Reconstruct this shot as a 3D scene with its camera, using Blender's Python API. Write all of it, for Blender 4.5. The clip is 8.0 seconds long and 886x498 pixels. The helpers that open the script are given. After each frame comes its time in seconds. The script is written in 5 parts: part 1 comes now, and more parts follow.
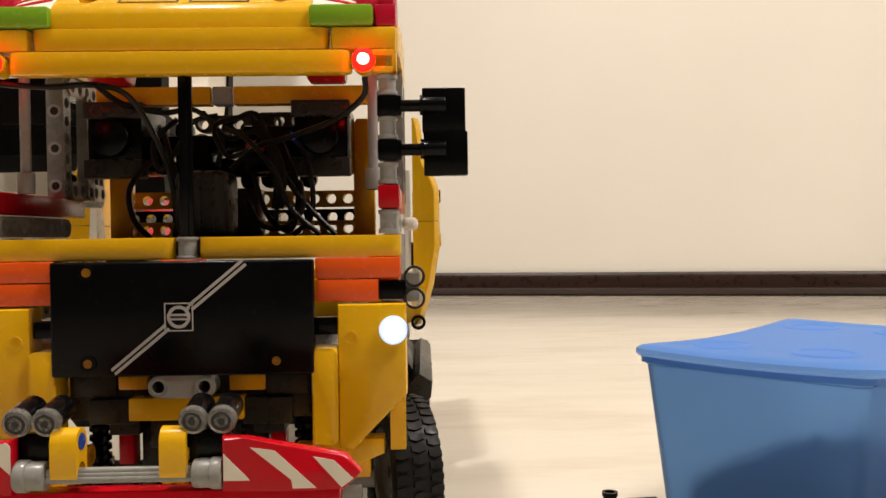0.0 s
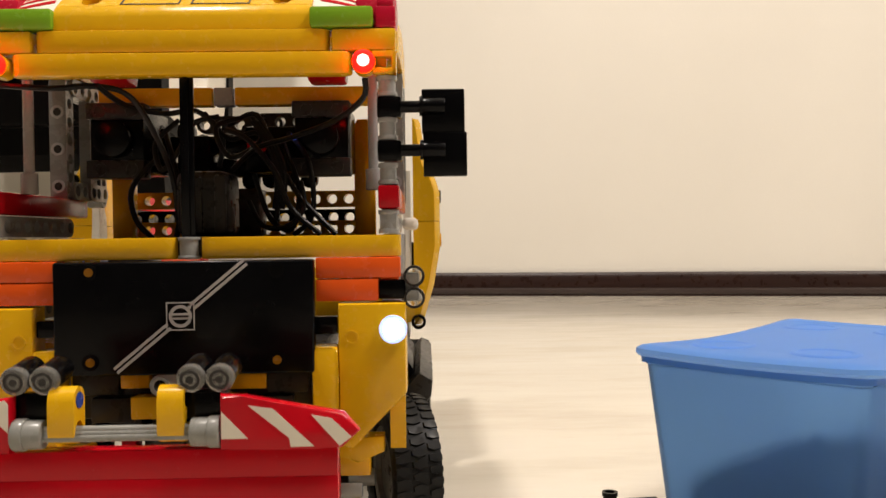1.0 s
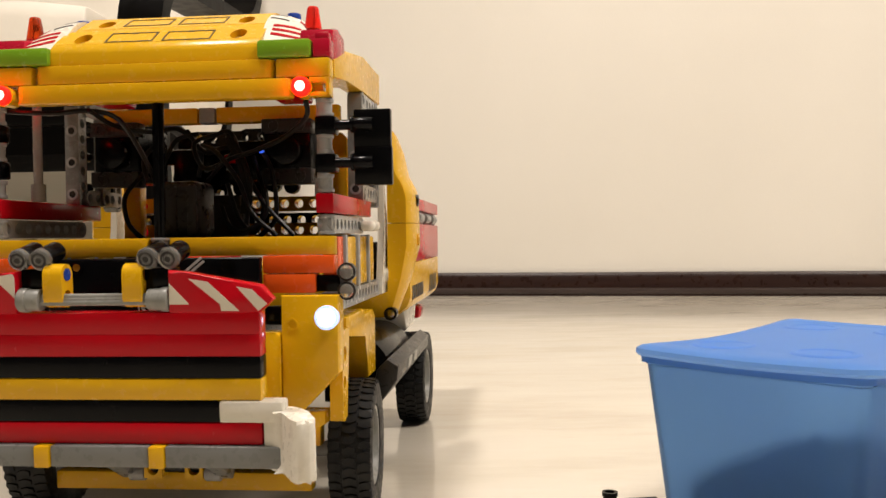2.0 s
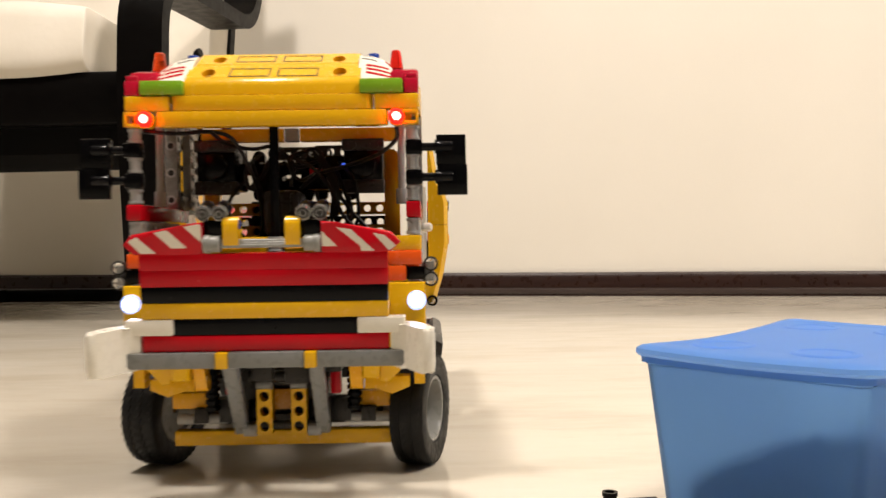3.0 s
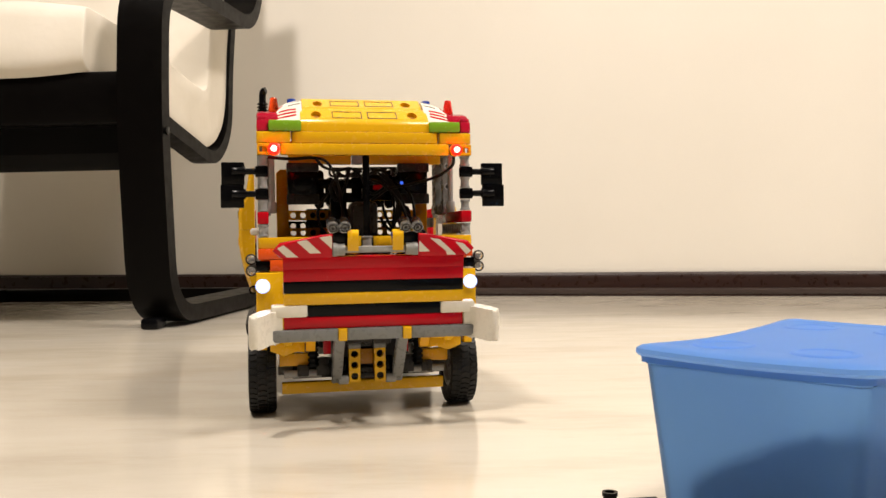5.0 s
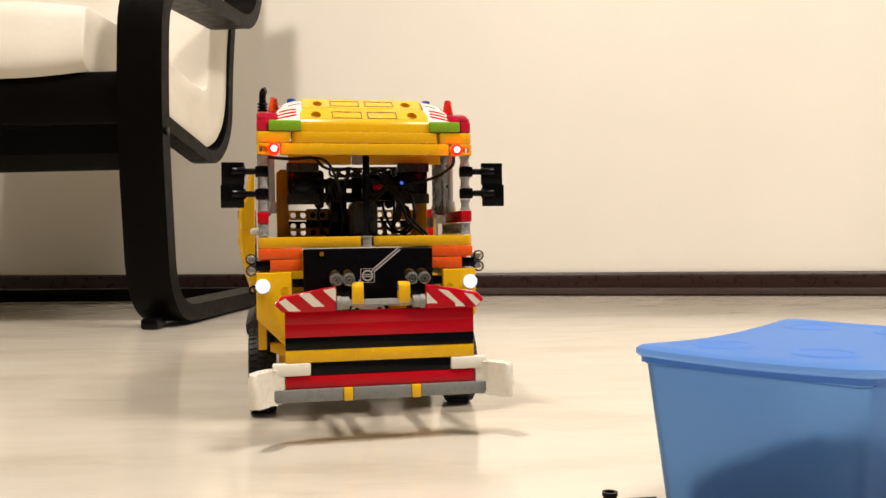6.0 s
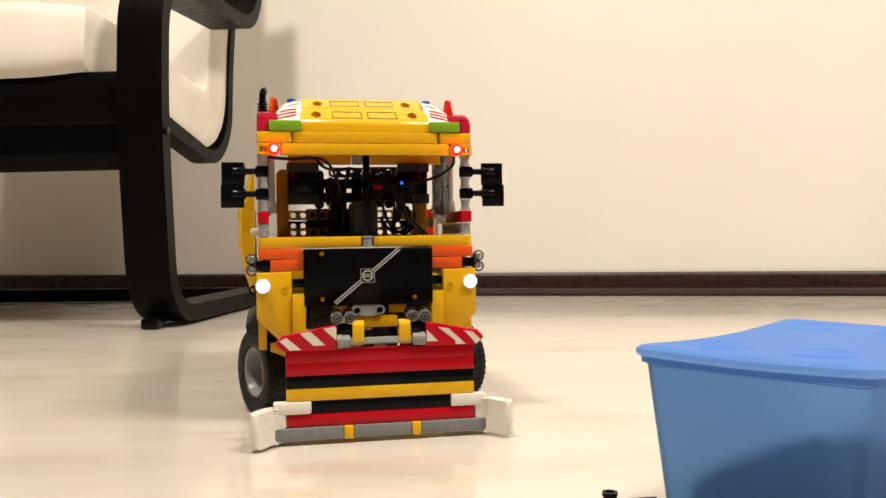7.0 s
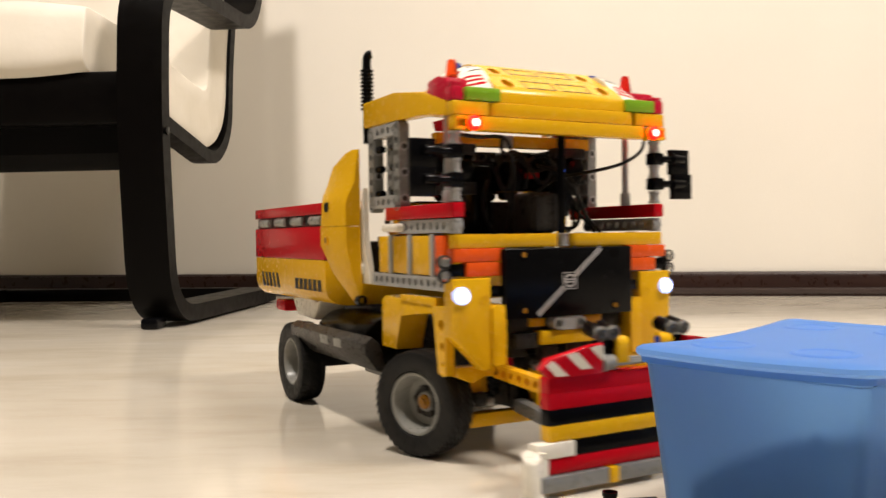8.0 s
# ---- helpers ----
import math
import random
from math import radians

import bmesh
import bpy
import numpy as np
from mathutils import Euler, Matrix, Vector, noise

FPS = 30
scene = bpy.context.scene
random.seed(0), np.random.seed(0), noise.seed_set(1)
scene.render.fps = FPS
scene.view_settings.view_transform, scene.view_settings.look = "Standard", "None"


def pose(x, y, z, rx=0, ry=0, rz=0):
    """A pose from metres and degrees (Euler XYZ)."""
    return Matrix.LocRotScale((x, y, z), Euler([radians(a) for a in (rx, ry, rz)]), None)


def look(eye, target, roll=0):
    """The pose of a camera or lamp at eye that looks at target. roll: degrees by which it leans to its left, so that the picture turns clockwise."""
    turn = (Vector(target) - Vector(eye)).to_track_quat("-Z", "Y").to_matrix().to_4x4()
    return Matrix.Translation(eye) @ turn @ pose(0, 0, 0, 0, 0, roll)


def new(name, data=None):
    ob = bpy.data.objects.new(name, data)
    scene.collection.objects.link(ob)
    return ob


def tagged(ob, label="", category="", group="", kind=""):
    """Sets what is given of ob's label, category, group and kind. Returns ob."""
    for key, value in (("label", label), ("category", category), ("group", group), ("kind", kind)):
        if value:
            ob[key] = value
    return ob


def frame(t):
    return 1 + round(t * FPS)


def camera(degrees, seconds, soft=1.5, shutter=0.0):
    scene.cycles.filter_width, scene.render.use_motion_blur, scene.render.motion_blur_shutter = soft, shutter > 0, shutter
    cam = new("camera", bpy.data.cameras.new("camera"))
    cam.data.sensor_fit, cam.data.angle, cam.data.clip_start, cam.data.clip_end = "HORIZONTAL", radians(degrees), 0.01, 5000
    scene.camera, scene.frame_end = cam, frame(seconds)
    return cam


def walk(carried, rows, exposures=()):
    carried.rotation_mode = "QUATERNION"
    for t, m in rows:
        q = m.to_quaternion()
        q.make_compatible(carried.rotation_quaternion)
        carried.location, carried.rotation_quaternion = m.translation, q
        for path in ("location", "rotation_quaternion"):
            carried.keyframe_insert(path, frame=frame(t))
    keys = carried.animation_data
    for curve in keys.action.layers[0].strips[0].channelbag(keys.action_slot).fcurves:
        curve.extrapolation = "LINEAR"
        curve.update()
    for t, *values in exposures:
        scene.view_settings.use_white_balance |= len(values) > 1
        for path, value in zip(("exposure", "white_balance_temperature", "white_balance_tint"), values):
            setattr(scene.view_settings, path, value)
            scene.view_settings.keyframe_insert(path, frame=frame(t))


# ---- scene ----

# ---------------------------------------------------------------- camera
cam = camera(54.38, 8.0, soft=1.5, shutter=0.22)
EYE = (0.0, 0.0, 0.12894)
VIEW = look(EYE, (0.0, math.cos(radians(0.8354)), 0.12894 - math.sin(radians(0.8354))), -0.81)
walk(cam, [(0.0, VIEW), (8.0, VIEW)], exposures=[(0.0, -0.27), (1.7, -0.25), (2.8, -0.14), (3.0, -0.10), (3.2, -0.28), (3.5, -0.16), (3.9, -0.10), (6.0, -0.10), (8.0, -0.06)])

# ---------------------------------------------------------------- light
world = bpy.data.worlds.new("room_dark")
world.use_nodes = True
world.node_tree.nodes["Background"].inputs["Color"].default_value = (1.0, 0.85, 0.68, 1)
world.node_tree.nodes["Background"].inputs["Strength"].default_value = 0.02
scene.world = world


def area_lamp(name, eye, target, size, watts, colour):
    data = bpy.data.lights.new(name, "AREA")
    data.shape, data.size, data.energy, data.color = "DISK", size, watts, colour
    ob = new(name, data)
    ob.matrix_basis = look(eye, target)
    return ob


# stand-in lamps above the view, unseen; the left one follows the shadows
area_lamp("unseen_ceiling_light", (-0.52, 0.15, 2.42), (-0.35, 0.85, 0.0), 0.26, 54.0, (1.0, 0.90, 0.815))
# added fill from the right, lifting the chair's shadow, cushion side and box
area_lamp("unseen_ceiling_light", (1.35, 0.00, 2.40), (0.35, 0.90, 0.0), 0.75, 78.0, (1.0, 0.90, 0.815))

# ---------------------------------------------------------------- materials
U = 0.008  # the brick system's module, metres


def nodes_of(name):
    mat = bpy.data.materials.new(name)
    mat.use_nodes = True
    tree = mat.node_tree
    return mat, tree, tree.nodes["Principled BSDF"]


def ramp_of(tree, source, stops):
    r = tree.nodes.new("ShaderNodeValToRGB")
    els = r.color_ramp.elements
    while len(els) < len(stops):
        els.new(0.5)
    for e, (p, c) in zip(els, stops):
        e.position, e.color = p, (*c, 1)
    tree.links.new(source, r.inputs["Fac"])
    return r.outputs["Color"]


def noise_of(tree, scale, detail=3.0, stretch=(1, 1, 1), rough=0.55):
    co = tree.nodes.new("ShaderNodeTexCoord")
    mp = tree.nodes.new("ShaderNodeMapping")
    mp.inputs["Scale"].default_value = stretch
    n = tree.nodes.new("ShaderNodeTexNoise")
    n.inputs["Scale"].default_value, n.inputs["Detail"].default_value, n.inputs["Roughness"].default_value = scale, detail, rough
    tree.links.new(co.outputs["Object"], mp.inputs["Vector"])
    tree.links.new(mp.outputs["Vector"], n.inputs["Vector"])
    return n.outputs["Fac"]


def bump_of(tree, bsdf, height, strength, distance):
    b = tree.nodes.new("ShaderNodeBump")
    b.inputs["Strength"].default_value, b.inputs["Distance"].default_value = strength, distance
    tree.links.new(height, b.inputs["Height"])
    tree.links.new(b.outputs["Normal"], bsdf.inputs["Normal"])


def plastic(name, rgb, rough=0.22, wear=0.03, gloss=0.35):
    """Moulded brick plastic: slight clouding of the colour, scuffed gloss."""
    mat, tree, bsdf = nodes_of(name)
    low = tuple(c * (1 - wear) for c in rgb)
    tree.links.new(ramp_of(tree, noise_of(tree, 90), [(0.3, low), (0.7, rgb)]), bsdf.inputs["Base Color"])
    r = ramp_of(tree, noise_of(tree, 260, 4), [(0.3, (rough * 0.7,) * 3), (0.75, (rough * 1.5,) * 3)])
    tree.links.new(r, bsdf.inputs["Roughness"])
    bump_of(tree, bsdf, noise_of(tree, 160, 2), 0.02, 0.0002)
    bsdf.inputs["IOR"].default_value = 1.5
    bsdf.inputs["Specular IOR Level"].default_value = gloss
    return mat


def glow(name, rgb, strength):
    mat, tree, bsdf = nodes_of(name)
    bsdf.inputs["Base Color"].default_value = (*rgb, 1)
    bsdf.inputs["Emission Color"].default_value = (*rgb, 1)
    bsdf.inputs["Emission Strength"].default_value = strength
    return mat


YELLOW = plastic("yellow_plastic", (0.77, 0.43, 0.008))
AMBER = plastic("amber_yellow_plastic", (0.80, 0.40, 0.010))
DARKENED_YELLOW = plastic("darkened_yellow_plastic", (0.34, 0.15, 0.008))
RED = plastic("red_plastic", (0.50, 0.004, 0.012), 0.2, 0.03, 0.22)
CRIMSON = plastic("crimson_plastic", (0.50, 0.008, 0.035))
ORANGE = plastic("orange_plastic", (0.82, 0.105, 0.012))
GREEN = plastic("lime_plastic", (0.20, 0.40, 0.022))
BLACK = plastic("black_plastic", (0.003, 0.003, 0.0036), 0.2, 0.06, 0.13)
GREY = plastic("light_grey_plastic", (0.34, 0.34, 0.33))
SLATE = plastic("mid_grey_plastic", (0.20, 0.20, 0.19), 0.28)
SILVER = plastic("pearl_grey_plastic", (0.25, 0.25, 0.23), 0.3)
DARK = plastic("dark_grey_plastic", (0.032, 0.030, 0.028), 0.3, 0.08, 0.2)
WHITE = plastic("white_plastic", (0.80, 0.76, 0.66), 0.28)
BLUE = plastic("blue_plastic", (0.02, 0.06, 0.35))
STICKER = plastic("pale_sticker", (0.72, 0.66, 0.55), 0.35)
INK = plastic("black_ink", (0.015, 0.013, 0.012), 0.4)
PRINT = plastic("silver_print", (0.45, 0.43, 0.42), 0.4)
RUBBER = plastic("black_rubber", (0.009, 0.009, 0.009), 0.5, 0.3, 0.3)
CABLE = plastic("cable_rubber", (0.006, 0.005, 0.005), 0.4, 0.2, 0.25)
WHITE_LED = glow("white_led", (0.74, 0.83, 1.0), 15.0)
LED_HALO = glow("bluish_led_halo", (0.45, 0.55, 1.0), 1.0)
RED_LED = glow("red_led", (1.0, 0.0015, 0.0006), 16.0)
RED_CORE = glow("red_led_core", (1.0, 0.62, 0.48), 4.0)
BLUE_LED = glow("blue_led", (0.05, 0.15, 1.0), 1.0)


def clear_plastic(name, rgb, rough):
    mat, tree, bsdf = nodes_of(name)
    bsdf.inputs["Base Color"].default_value = (*rgb, 1)
    bsdf.inputs["Transmission Weight"].default_value = 0.85
    bsdf.inputs["IOR"].default_value = 1.45
    r = ramp_of(tree, noise_of(tree, 200), [(0.3, (rough * 0.7,) * 3), (0.7, (rough * 1.3,) * 3)])
    tree.links.new(r, bsdf.inputs["Roughness"])
    return mat


LENS = clear_plastic("clear_lens", (0.86, 0.84, 0.78), 0.12)
AMBER_LENS = clear_plastic("orange_lens", (0.95, 0.10, 0.015), 0.12)
RED_LENS = clear_plastic("red_lens", (0.9, 0.03, 0.02), 0.12)


def box_plastic(name, paint, through_it, clear, lo, hi):
    """Frosted blue polypropylene: scatters light through the wall, a little sight through."""
    mat, tree, bsdf = nodes_of(name)
    tree.links.new(ramp_of(tree, noise_of(tree, 18, 4), [(0.3, lo), (0.7, hi)]), bsdf.inputs["Base Color"])
    bsdf.inputs["Roughness"].default_value = 0.34
    bsdf.inputs["IOR"].default_value = 1.5
    thin = tree.nodes.new("ShaderNodeBsdfTranslucent")
    thin.inputs["Color"].default_value = (0.64, 0.815, 1.0, 1)
    glass = tree.nodes.new("ShaderNodeBsdfRefraction")
    glass.inputs["Color"].default_value = (0.705, 0.85, 1.0, 1)
    glass.inputs["Roughness"].default_value, glass.inputs["IOR"].default_value = 0.60, 1.15
    m1, m2 = tree.nodes.new("ShaderNodeMixShader"), tree.nodes.new("ShaderNodeMixShader")
    m1.inputs["Fac"].default_value = through_it / (paint + through_it)
    m2.inputs["Fac"].default_value = clear
    tree.links.new(bsdf.outputs[0], m1.inputs[1])
    tree.links.new(thin.outputs[0], m1.inputs[2])
    tree.links.new(m1.outputs[0], m2.inputs[1])
    tree.links.new(glass.outputs[0], m2.inputs[2])
    tree.links.new(m2.outputs[0], tree.nodes["Material Output"].inputs["Surface"])
    return mat


BOX_BLUE = box_plastic("frosted_blue_plastic", 0.34, 0.66, 0.68, (0.18, 0.42, 0.96), (0.21, 0.45, 0.98))
LID_BLUE = box_plastic("blue_lid_plastic", 0.52, 0.48, 0.0, (0.085, 0.285, 0.77), (0.10, 0.305, 0.79))


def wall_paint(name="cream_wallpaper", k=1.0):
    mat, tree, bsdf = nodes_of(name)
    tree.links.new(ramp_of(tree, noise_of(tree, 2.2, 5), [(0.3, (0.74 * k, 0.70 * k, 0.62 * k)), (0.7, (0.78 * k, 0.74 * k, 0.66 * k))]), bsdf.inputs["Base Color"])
    bsdf.inputs["Roughness"].default_value = 0.7
    bump_of(tree, bsdf, noise_of(tree, 170, 5, rough=0.7), 0.25, 0.0012)
    return mat


def laminate():
    """Bleached oak laminate: long pale grain, satin gloss."""
    mat, tree, bsdf = nodes_of("bleached_laminate")
    mix = tree.nodes.new("ShaderNodeMix")
    mix.data_type, mix.blend_type = "RGBA", "MULTIPLY"
    mix.inputs["Factor"].default_value = 0.55
    a = ramp_of(tree, noise_of(tree, 3.0, 6, (1.0, 3.0, 1), 0.6), [(0.25, (0.51, 0.455, 0.36)), (0.5, (0.63, 0.58, 0.488)), (0.8, (0.69, 0.645, 0.565))])
    b = ramp_of(tree, noise_of(tree, 9.0, 8, (1.0, 4.5, 1), 0.68), [(0.32, (0.89, 0.865, 0.82)), (0.48, (1, 1, 1))])
    tree.links.new(a, mix.inputs[6])
    tree.links.new(b, mix.inputs[7])
    tree.links.new(mix.outputs[2], bsdf.inputs["Base Color"])
    r = ramp_of(tree, noise_of(tree, 12.0, 5, (1, 6, 1)), [(0.3, (0.09,) * 3), (0.75, (0.17,) * 3)])
    tree.links.new(r, bsdf.inputs["Roughness"])
    bsdf.inputs["IOR"].default_value = 1.68
    bump_of(tree, bsdf, noise_of(tree, 40.0, 6, (1, 8, 1)), 0.06, 0.0004)
    return mat


def dark_wood(name, lo, hi, rough, gloss=0.35, grain=(1, 1, 12)):
    mat, tree, bsdf = nodes_of(name)
    tree.links.new(ramp_of(tree, noise_of(tree, 14, 6, grain), [(0.3, lo), (0.75, hi)]), bsdf.inputs["Base Color"])
    r = ramp_of(tree, noise_of(tree, 60, 3), [(0.3, (rough * 0.8,) * 3), (0.75, (rough * 1.3,) * 3)])
    tree.links.new(r, bsdf.inputs["Roughness"])
    bsdf.inputs["Specular IOR Level"].default_value = gloss
    bump_of(tree, bsdf, noise_of(tree, 60, 4, grain), 0.05, 0.0006)
    return mat


def cloth(name, lo, hi):
    mat, tree, bsdf = nodes_of(name)
    tree.links.new(ramp_of(tree, noise_of(tree, 9, 5), [(0.3, lo), (0.7, hi)]), bsdf.inputs["Base Color"])
    bsdf.inputs["Roughness"].default_value = 0.85
    bsdf.inputs["Specular IOR Level"].default_value = 0.1
    bump_of(tree, bsdf, noise_of(tree, 16, 5, (1, 2.2, 1), rough=0.5), 0.22, 0.006)
    return mat


WALL = wall_paint()
# wall colour cut to 0.28 so the unseen walls bounce less light
DIMMED_WALL = wall_paint("dimmed_wallpaper", 0.28)
FLOOR = laminate()
SKIRT = dark_wood("wenge_skirting", (0.018, 0.008, 0.006), (0.030, 0.014, 0.011), 0.3, 0.3, (0.4, 8, 8))
SKIRT_EDGE = dark_wood("greyed_wenge_bead", (0.040, 0.026, 0.022), (0.056, 0.040, 0.035), 0.35, 0.4, (0.4, 8, 8))
BLACK_WOOD = dark_wood("black_brown_veneer", (0.0022, 0.0018, 0.0017), (0.0027, 0.0022, 0.0020), 0.36, 0.06, (1, 8, 1))
SLING = cloth("black_sling_cloth", (0.0016, 0.0014, 0.0014), (0.003, 0.0026, 0.0025))
CANVAS = cloth("natural_canvas", (0.70, 0.65, 0.55), (0.78, 0.73, 0.64))
CEIL = cloth("white_ceiling_paint", (0.74, 0.72, 0.68), (0.78, 0.76, 0.72))


# ---------------------------------------------------------------- mesh helpers (module units unless said otherwise)
def finish(name, bm, material, scale):
    bmesh.ops.recalc_face_normals(bm, faces=bm.faces)
    bmesh.ops.scale(bm, vec=(scale,) * 3, verts=bm.verts)
    me = bpy.data.meshes.new(name)
    for f in bm.faces:
        near = [g.calc_area() for e in f.edges for g in e.link_faces if g is not f and 0.05 < e.calc_face_angle(0) < 0.7]
        f.smooth = not near or max(near) > 0.35 * f.calc_area()
    bm.to_mesh(me)
    bm.free()
    me.set_sharp_from_angle(angle=radians(38))
    me.materials.append(material)
    return me


def part(name, bm, material, parent=None, label="", scale=U):
    ob = new(name, finish(name, bm, material, scale))
    if parent is not None:
        ob.parent = parent
    if label:
        ob["label"] = label
    return ob


def box(bm, x0, x1, y0, y1, z0, z1, bev=0.07, seg=2):
    m = Matrix.Translation(((x0 + x1) / 2, (y0 + y1) / 2, (z0 + z1) / 2)) @ Matrix.Diagonal((abs(x1 - x0), abs(y1 - y0), abs(z1 - z0), 1))
    vs = bmesh.ops.create_cube(bm, size=1.0, matrix=m)["verts"]
    if bev > 0:
        es = list({e for v in vs for e in v.link_edges})
        bmesh.ops.bevel(bm, geom=es, offset=bev, segments=seg, affect="EDGES", profile=0.5)
    return bm


def cyl(bm, p0, p1, r, r2=None, n=16, bev=0.0):
    p0, p1 = Vector(p0), Vector(p1)
    d = p1 - p0
    m = Matrix.Translation((p0 + p1) / 2) @ d.to_track_quat("Z", "Y").to_matrix().to_4x4()
    vs = bmesh.ops.create_cone(bm, cap_ends=True, segments=n, radius1=r, radius2=r if r2 is None else r2, depth=d.length, matrix=m)["verts"]
    if bev > 0:
        es = [e for e in {e for v in vs for e in v.link_edges} if any(len(f.verts) > 4 for f in e.link_faces)]
        bmesh.ops.bevel(bm, geom=es, offset=bev, segments=2, affect="EDGES", profile=0.5)
    return bm


def ring(bm, p0, p1, r, r_in, n=20):
    """A hollow tube with wall thickness between p0 and p1."""
    p0, p1 = Vector(p0), Vector(p1)
    q = (p1 - p0).to_track_quat("Z", "Y").to_matrix()
    loops = []
    for p, rad in ((p0, r_in), (p0, r), (p1, r), (p1, r_in)):
        loops.append([bm.verts.new(p + q @ Vector((rad * math.cos(2 * math.pi * i / n), rad * math.sin(2 * math.pi * i / n), 0))) for i in range(n)])
    for a in range(4):
        A, B = loops[a], loops[(a + 1) % 4]
        for i in range(n):
            bm.faces.new((A[i], A[(i + 1) % n], B[(i + 1) % n], B[i]))
    return bm


AXES3 = {"x": (1, 2, 0), "y": (0, 2, 1), "z": (0, 1, 2)}


def prism(bm, outline, axis, a, b, bev=0.06, holes=()):
    """A closed outline in the plane across the axis, from a to b, with round holes (u, v, r)."""
    i, j, k = AXES3[axis]

    def at(u, v, w):
        p = [0, 0, 0]
        p[i], p[j], p[k] = u, v, w
        return p
    if not holes:
        lo = [bm.verts.new(at(u, v, a)) for u, v in outline]
        hi = [bm.verts.new(at(u, v, b)) for u, v in outline]
        n = len(outline)
        fs = [bm.faces.new(lo), bm.faces.new(hi[::-1])] + [bm.faces.new((lo[q], hi[q], hi[(q + 1) % n], lo[(q + 1) % n])) for q in range(n)]
        if bev > 0:
            es = [e for f in fs[:2] for e in f.edges]
            bmesh.ops.bevel(bm, geom=es, offset=bev, segments=2, affect="EDGES", profile=0.5)
        return bm
    rims = [list(outline)] + [[(u + r * math.cos(math.pi * q / 7), v + r * math.sin(math.pi * q / 7)) for q in range(14)] for u, v, r in holes]
    lo, edges = [], []
    for rim in rims:
        vs = [bm.verts.new(at(u, v, a)) for u, v in rim]
        edges += [bm.edges.new((vs[q], vs[(q + 1) % len(vs)])) for q in range(len(vs))]
        lo.append(vs)
    made = bmesh.ops.triangle_fill(bm, use_beauty=True, edges=edges)
    faces = [g for g in made["geom"] if isinstance(g, bmesh.types.BMFace)]
    ex = bmesh.ops.extrude_face_region(bm, geom=faces, use_keep_orig=True)
    move = [0, 0, 0]
    move[k] = b - a
    bmesh.ops.translate(bm, vec=move, verts=[g for g in ex["geom"] if isinstance(g, bmesh.types.BMVert)])
    return bm


def stadium(n, along="u", u0=0.0, v0=0.0, r=0.49, seg=6):
    """The outline of an n-hole beam that starts at (u0, v0)."""
    pts = []
    for c, a0 in ((n - 1, -math.pi / 2), (0, math.pi / 2)):
        for q in range(seg + 1):
            t = a0 + math.pi * q / seg
            pts.append((c + r * math.cos(t), r * math.sin(t)))
    if along == "v":
        pts = [(-y, x) for x, y in pts]
    return [(u0 + x, v0 + y) for x, y in pts]


def liftarm(bm, n, axis, along, u0, v0, a, b, holes=True):
    """An n-hole beam in the plane across the axis: the first hole at (u0, v0), holes 1 module apart."""
    hs = [(u0 + (q if along == "u" else 0), v0 + (q if along == "v" else 0), 0.30) for q in range(n)] if holes else ()
    return prism(bm, stadium(n, along, u0, v0), axis, a, b, 0.05, hs)


def tube(bm, pts, r, n=8, up=(0.3, 0.9, 0.2)):
    """A round cable through the points, smoothed."""
    P = [Vector(p) for p in pts]
    line = []
    for q in range(len(P) - 1):
        a, b, c, d = P[max(q - 1, 0)], P[q], P[q + 1], P[min(q + 2, len(P) - 1)]
        for s in range(6):
            t = s / 6
            line.append(0.5 * ((2 * b) + (c - a) * t + (2 * a - 5 * b + 4 * c - d) * t * t + (3 * b - a - 3 * c + d) * t ** 3))
    line.append(P[-1])
    rings = []
    for q, p in enumerate(line):
        d = (line[min(q + 1, len(line) - 1)] - line[max(q - 1, 0)]).normalized()
        s = d.cross(Vector(up)).normalized()
        w = d.cross(s)
        rings.append([bm.verts.new(p + r * (math.cos(2 * math.pi * i / n) * s + math.sin(2 * math.pi * i / n) * w)) for i in range(n)])
    for A, B in zip(rings, rings[1:]):
        for i in range(n):
            bm.faces.new((A[i], A[(i + 1) % n], B[(i + 1) % n], B[i]))
    bm.faces.new(rings[0])
    bm.faces.new(rings[-1][::-1])
    return bm


def strip(bm, path, width0, width1, thick):
    """A bent strip: a path of (depth, height) swept across x from width0 to width1, with thickness."""
    P = [Vector((0, y, z)) for y, z in path]
    L, R = [], []
    for q, p in enumerate(P):
        d = (P[min(q + 1, len(P) - 1)] - P[max(q - 1, 0)]).normalized()
        nrm = Vector((0, -d.z, d.y)) * thick / 2
        L.append((p + nrm, p - nrm))
    rows = []
    for a, b in L:
        rows.append([bm.verts.new((width0, a.y, a.z)), bm.verts.new((width1, a.y, a.z)), bm.verts.new((width1, b.y, b.z)), bm.verts.new((width0, b.y, b.z))])
    for A, B in zip(rows, rows[1:]):
        for i in range(4):
            bm.faces.new((A[i], A[(i + 1) % 4], B[(i + 1) % 4], B[i]))
    bm.faces.new(rows[0])
    bm.faces.new(rows[-1][::-1])
    es = [e for e in bm.edges if any(abs(e.verts[0].co.x - w) < 1e-6 and abs(e.verts[1].co.x - w) < 1e-6 for w in (width0, width1)) and len(e.link_faces) == 2 and e.calc_face_angle(0) > 0.9]
    bmesh.ops.bevel(bm, geom=es, offset=thick * 0.14, segments=2, affect="EDGES", profile=0.5)
    return bm


